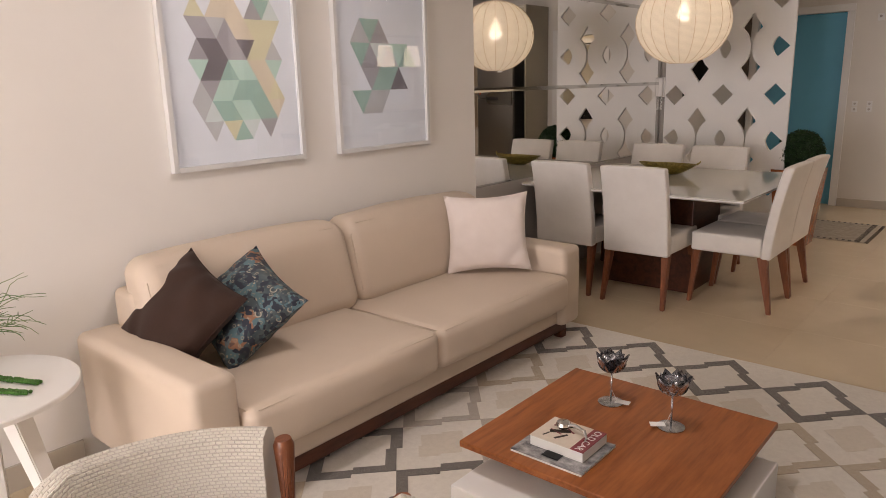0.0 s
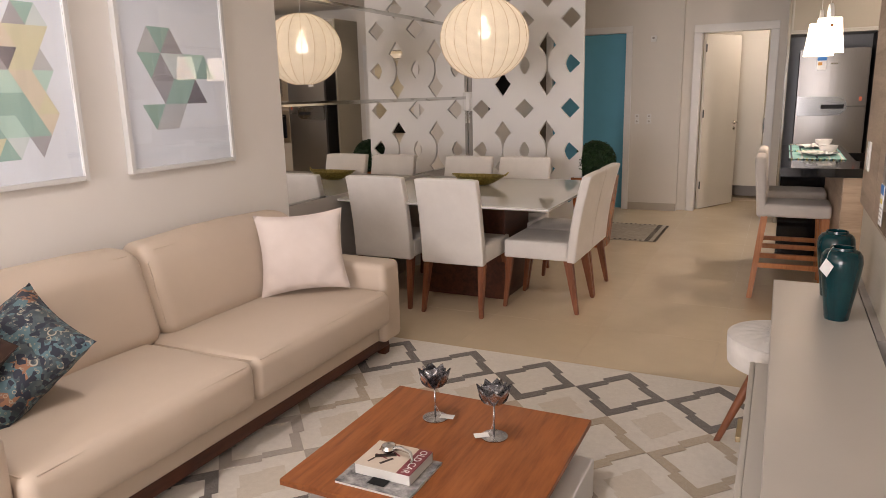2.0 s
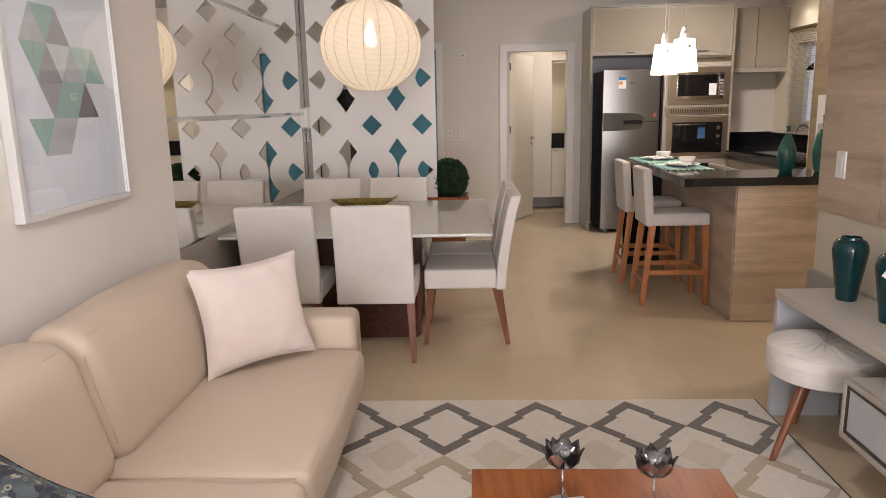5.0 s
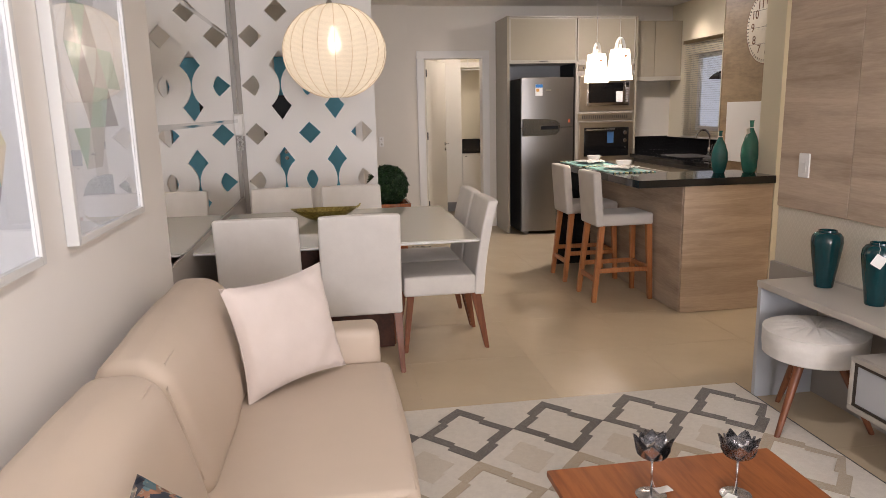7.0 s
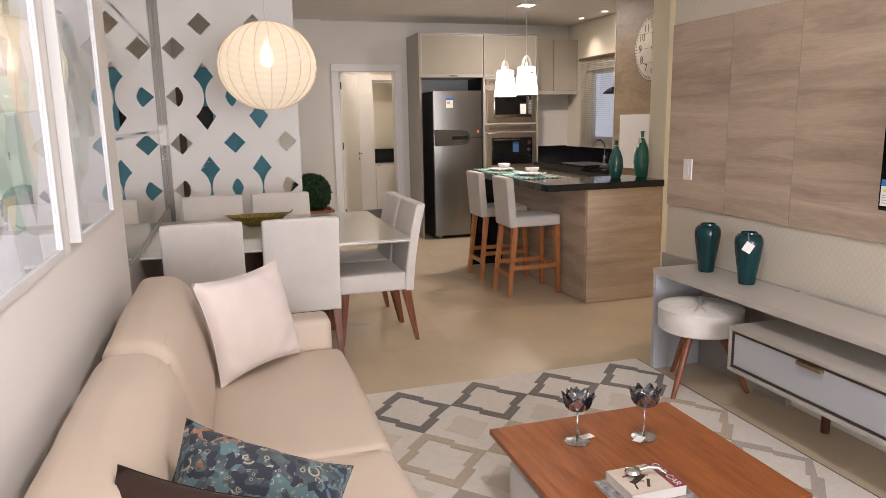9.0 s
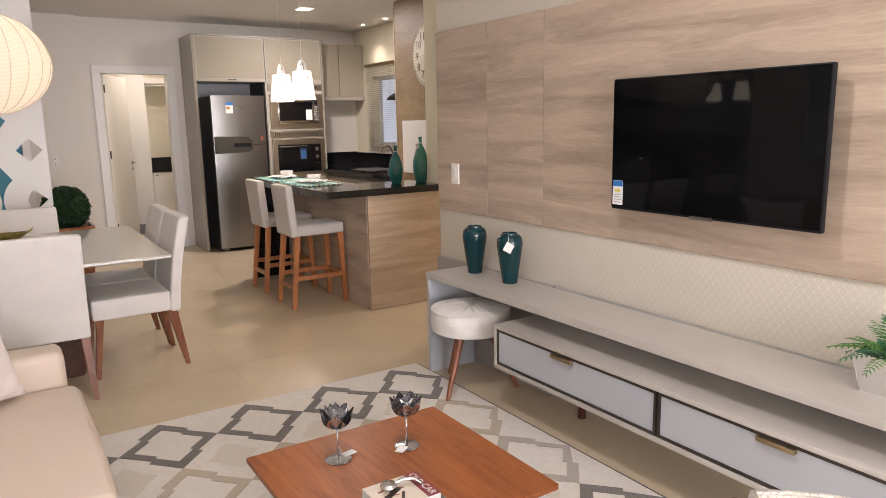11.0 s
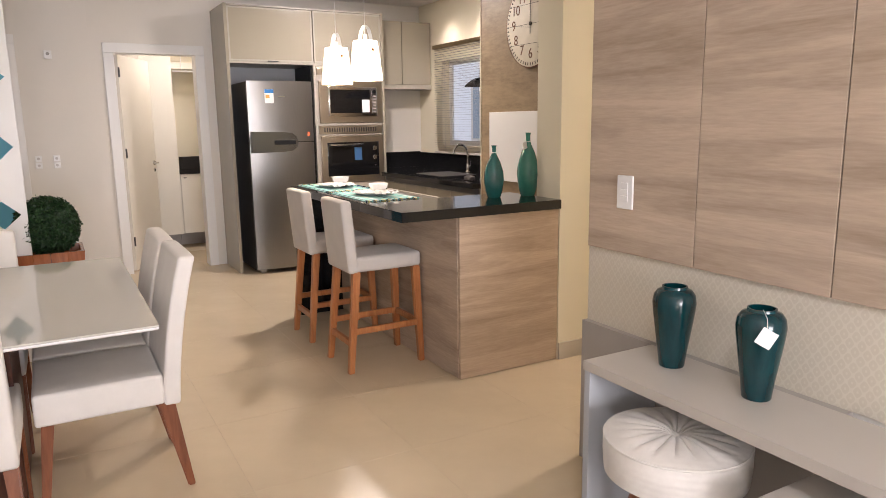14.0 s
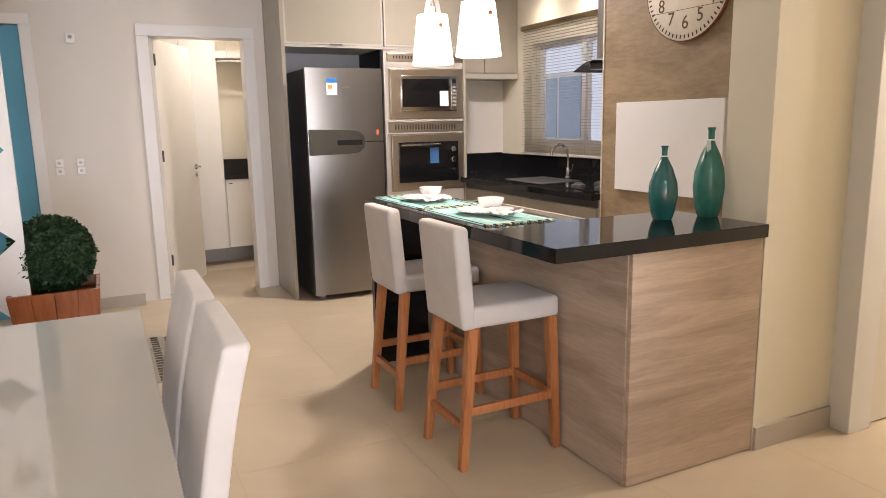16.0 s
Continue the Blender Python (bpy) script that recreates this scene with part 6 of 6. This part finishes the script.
ac = thing("armchair", pose(1.745, 1.60, 0.010), "cream waffle-cloth tub armchair with reddish wooden posts", "armchair")
RA = 0.405
turns = [radians(90 + a) for a in np.linspace(31, 329, 45)]
path = [(RA * math.cos(t), RA * math.sin(t)) for t in turns]


def top_of(i):
    """The rim dips towards the rear."""
    a = 31 + 298 * i / (len(path) - 1)
    a = min(a, 360 - a)
    return -0.20 * min(1.0, max(0.0, (a - 95) / 32))


bm = bmesh.new()
uvl = bm.loops.layers.uv.new("UVMap")
prof = [(-0.036, 0.20), (-0.040, 0.45), (-0.038, 0.655), (-0.026, 0.688), (0.0, 0.700), (0.026, 0.688), (0.038, 0.655), (0.040, 0.45), (0.036, 0.20)]
rings, run, runs = [], 0.0, []
for i, (x, y) in enumerate(path):
    a, c = Vector(path[max(i - 1, 0)]), Vector(path[min(i + 1, len(path) - 1)])
    if i:
        run += (Vector(path[i]) - Vector(path[i - 1])).length
    runs.append(run)
    t = (c - a).normalized()
    nrm = Vector((-t.y, t.x))
    rings.append([bm.verts.new((x - nrm.x * o, y - nrm.y * o, z + (top_of(i) if z > 0.5 else 0))) for o, z in prof])
plen = [0]
for p, q in zip(prof, prof[1:]):
    plen.append(plen[-1] + (Vector(q) - Vector(p)).length)
for i in range(len(path) - 1):
    for k in range(len(prof) - 1):
        fc_ = bm.faces.new((rings[i][k], rings[i + 1][k], rings[i + 1][k + 1], rings[i][k + 1]))
        for lp, (uu, vv) in zip(fc_.loops, ((runs[i], plen[k]), (runs[i + 1], plen[k]), (runs[i + 1], plen[k + 1]), (runs[i], plen[k + 1]))):
            lp[uvl].uv = (uu, vv)
for r in (rings[0], rings[-1]):
    bm.faces.new(r)
for k in range(len(path) - 1):
    bm.faces.new((rings[k][0], rings[k + 1][0], rings[k + 1][-1], rings[k][-1]))
part("tub_back", bm, WF, ac, "curved waffle-cloth back")
part("seat", lathe([(0.30, 0.23), (0.355, 0.25), (0.362, 0.33), (0.35, 0.38), (0.31, 0.40), (0.15, 0.412), (0.001, 0.414)], 40), WF, ac)
for s in (-1, 1):
    part("post", tube([(s * 0.187, 0.372, 0.0), (s * 0.187, 0.372, 0.655), (s * 0.187, 0.371, 0.67)], [0.016, 0.024, 0.018], 14), M["leg"], ac, "reddish wooden post")
    part("leg", tube([(s * 0.25, -0.25, 0.25), (s * 0.28, -0.30, 0.0)], [0.02, 0.013], 12), M["leg"], ac)
pillow("cushion", 0.34, 0.11, material("dark_green_cloth", (0.012, 0.04, 0.025), 0.8, vary=0.1, sheen=0.3), pose(1.60, 1.58, 0.47, -58, 0, 100), "dark green cushion lying in the armchair", seed=6)

# ---- side table with plant ----
sd = thing("side_table", pose(0.33, 1.68, 0), "round white side table on splayed flat legs", "side table")
part("tabletop", lathe([(0.29, 0.527), (0.312, 0.533), (0.315, 0.548), (0.312, 0.552)], 64), M["white"], sd)
for a in (40, 160, 280):
    c, s = math.cos(radians(a)), math.sin(radians(a))
    lg = part("leg", taper((0.12, 0, 0.528), (0.25, 0, 0.0), 0.05, 0.032, d0=0.09, d1=0.055), M["white"], sd)
    lg.matrix_basis = pose(0, 0, 0, 0, 0, a)
pp = thing("plant_pot", pose(0.13, 1.735, 0.5525), "small white ceramic plant pot on the side table", "flower pot")
part("body", lathe([(0.045, 0), (0.06, 0.01), (0.07, 0.09), (0.066, 0.10), (0.06, 0.09), (0.02, 0.08)], 32), M["china"], pp)
gp = thing("trailing_plant", pose(0.13, 1.735, 0.64), "wiry pale green trailing plant in the white pot", "plant")
rnd = random.Random(11)
gmat = [leaf_mat("wire_leaf", (0.13, 0.22, 0.07), (0.08, 0.15, 0.05)), leaf_mat("wire_leaf_pale", (0.26, 0.32, 0.17), (0.18, 0.24, 0.12))]
for i in range(46):
    a, ln = rnd.uniform(-1.2, 2.6), rnd.uniform(0.18, 0.36)
    pts = [Vector((0, 0, 0))]
    d = Vector((0.5 * math.cos(a), 0.5 * math.sin(a), rnd.uniform(0.5, 1.2))).normalized()
    for k in range(9):
        pts.append(pts[-1] + d * ln / 9)
        d = (d + Vector((rnd.gauss(0, 0.22) + 0.08 * math.cos(a), rnd.gauss(0, 0.22) + 0.08 * math.sin(a), rnd.gauss(-0.12, 0.2)))).normalized()
    pts = [Vector((max(p.x, -0.115), p.y, max(p.z, -0.06))) for p in pts]
    bm = tube(pts, [0.0028 - 0.0002 * k for k in range(10)], 5)
    for j in (4, 6):
        e = pts[j] + Vector((rnd.gauss(0.01, 0.03), rnd.gauss(0, 0.03), rnd.gauss(0.02, 0.02)))
        tube([pts[j], (pts[j] + e) / 2 + Vector((0, 0, 0.006)), e], [0.0018, 0.0015, 0.0008], 5, bm)
    part("strand", bm, gmat[i % 2], gp)
bead = leaf_mat("green_bead", (0.06, 0.17, 0.03), (0.035, 0.10, 0.02))
for nm, x, y, r in (("bead_garland", 0.36, 1.80, 25), ("bead_garland", 0.42, 1.74, 30)):
    gd = thing(nm, pose(x, y, 0.5525, 0, 0, r), "string of small green beads on the side table", "garland")
    bm = bmesh.new()
    for k in range(44):
        t = Matrix.Translation((-0.10 + 0.2 * (k // 2) / 21 + rnd.uniform(-0.002, 0.002), (k % 2 - 0.5) * 0.014 + rnd.uniform(-0.003, 0.003), 0.0075))
        bmesh.ops.create_icosphere(bm, subdivisions=1, radius=0.007, matrix=t)
    tagged(part("bead_string", bm, bead, gd), kind="stuff")

# ---- laundry seen through the doorway ----
lc = thing("laundry_cabinet", pose(2.535, 11.2, 0), "cream laundry base cabinet with a black granite front", "cabinet")
part("body", box(0, 0.66, 0.02, 0.54, 0.17, 0.85), M["door"], lc, smooth=False)
part("plinth", box(0.0, 0.66, 0.26, 0.54, 0.0, 0.1695), M["dado"], lc, smooth=False)
for x in (0.006, 0.335):
    dr = part("door", box(x, x + 0.322, 0.0, 0.0195, 0.172, 0.846, 0.002), M["door"], lc)
    part("knob", tube([(x + 0.03, -0.012, 0.81), (x + 0.06, -0.012, 0.81)], 0.005, 8), M["steel_dark"], dr)
part("worktop", box(0.0, 0.66, -0.012, 0.545, 0.8505, 0.905, 0.002), M["granite"], lc, "polished black granite worktop")
part("upstand", box(0, 0.66, -0.012, 0.012, 0.9055, 1.05, 0.002), M["granite"], lc)
tc_ = thing("laundry_tall_cabinet", pose(1.86, 11.18, 0), "plain cream tall laundry cabinet", "cabinet")
part("body", box(0, 0.67, 0.02, 0.56, 0.17, 2.5), M["door"], tc_, smooth=False)
for x in (0.003, 0.337):
    part("door", box(x, x + 0.33, 0, 0.0195, 0.17, 2.498, 0.002), M["door"], tc_)
part("plinth", box(0.0, 0.67, 0.26, 0.56, 0.0, 0.1695), M["dado"], tc_, smooth=False)
# added board, standing in for the strip of shading above the drying rail
sh_ = thing("laundry_shelf", pose(2.535, 11.35, 2.03), "cream board added for the shaded strip above the drying rail", "shelf")
part("board", box(0, 0.664, 0, 0.398, 0, 0.07, 0.002), M["door"], sh_)
dr_ = thing("drying_rail", pose(2.56, 11.33, 2.0), "thin white ceiling drying rail in the laundry", "rail")
part("rail", tube([(0, 0, 0), (0.63, 0, 0)], 0.009, 8), M["plastic"], dr_)
part("hanger", tube([(0.1, 0, 0), (0.1, 0, H - 2.001)], 0.004, 6), M["plastic"], dr_)
part("hanger", tube([(0.55, 0, 0), (0.55, 0, H - 2.001)], 0.004, 6), M["plastic"], dr_)

# ---- floor tiles ----
TS, GAP = 0.70, 0.0016
tile_mesh = None
for i in range(-3, 7):
    for j in range(-4, 17):
        x0, y0 = 1.82 + (i - 2) * TS, 0.12 + (j - 2) * TS + 0.34
        if x0 + TS < -0.19 or x0 > 6.4 or y0 + TS < YB or y0 > 11.8:
            continue
        if x0 > 5.1 and y0 > 6.2 or (x0 > 3.2 and y0 + TS < 4.8):
            continue
        if tile_mesh is None:
            t = part("tile", box(GAP / 2, TS - GAP / 2, GAP / 2, TS - GAP / 2, 0.010, 0.012, 0.0003, 1), M["tile"], floor, smooth=False)
            tile_mesh = t.data
        else:
            t = new("tile", tile_mesh)
            t.parent = floor
        t.location = (x0, y0, 0)
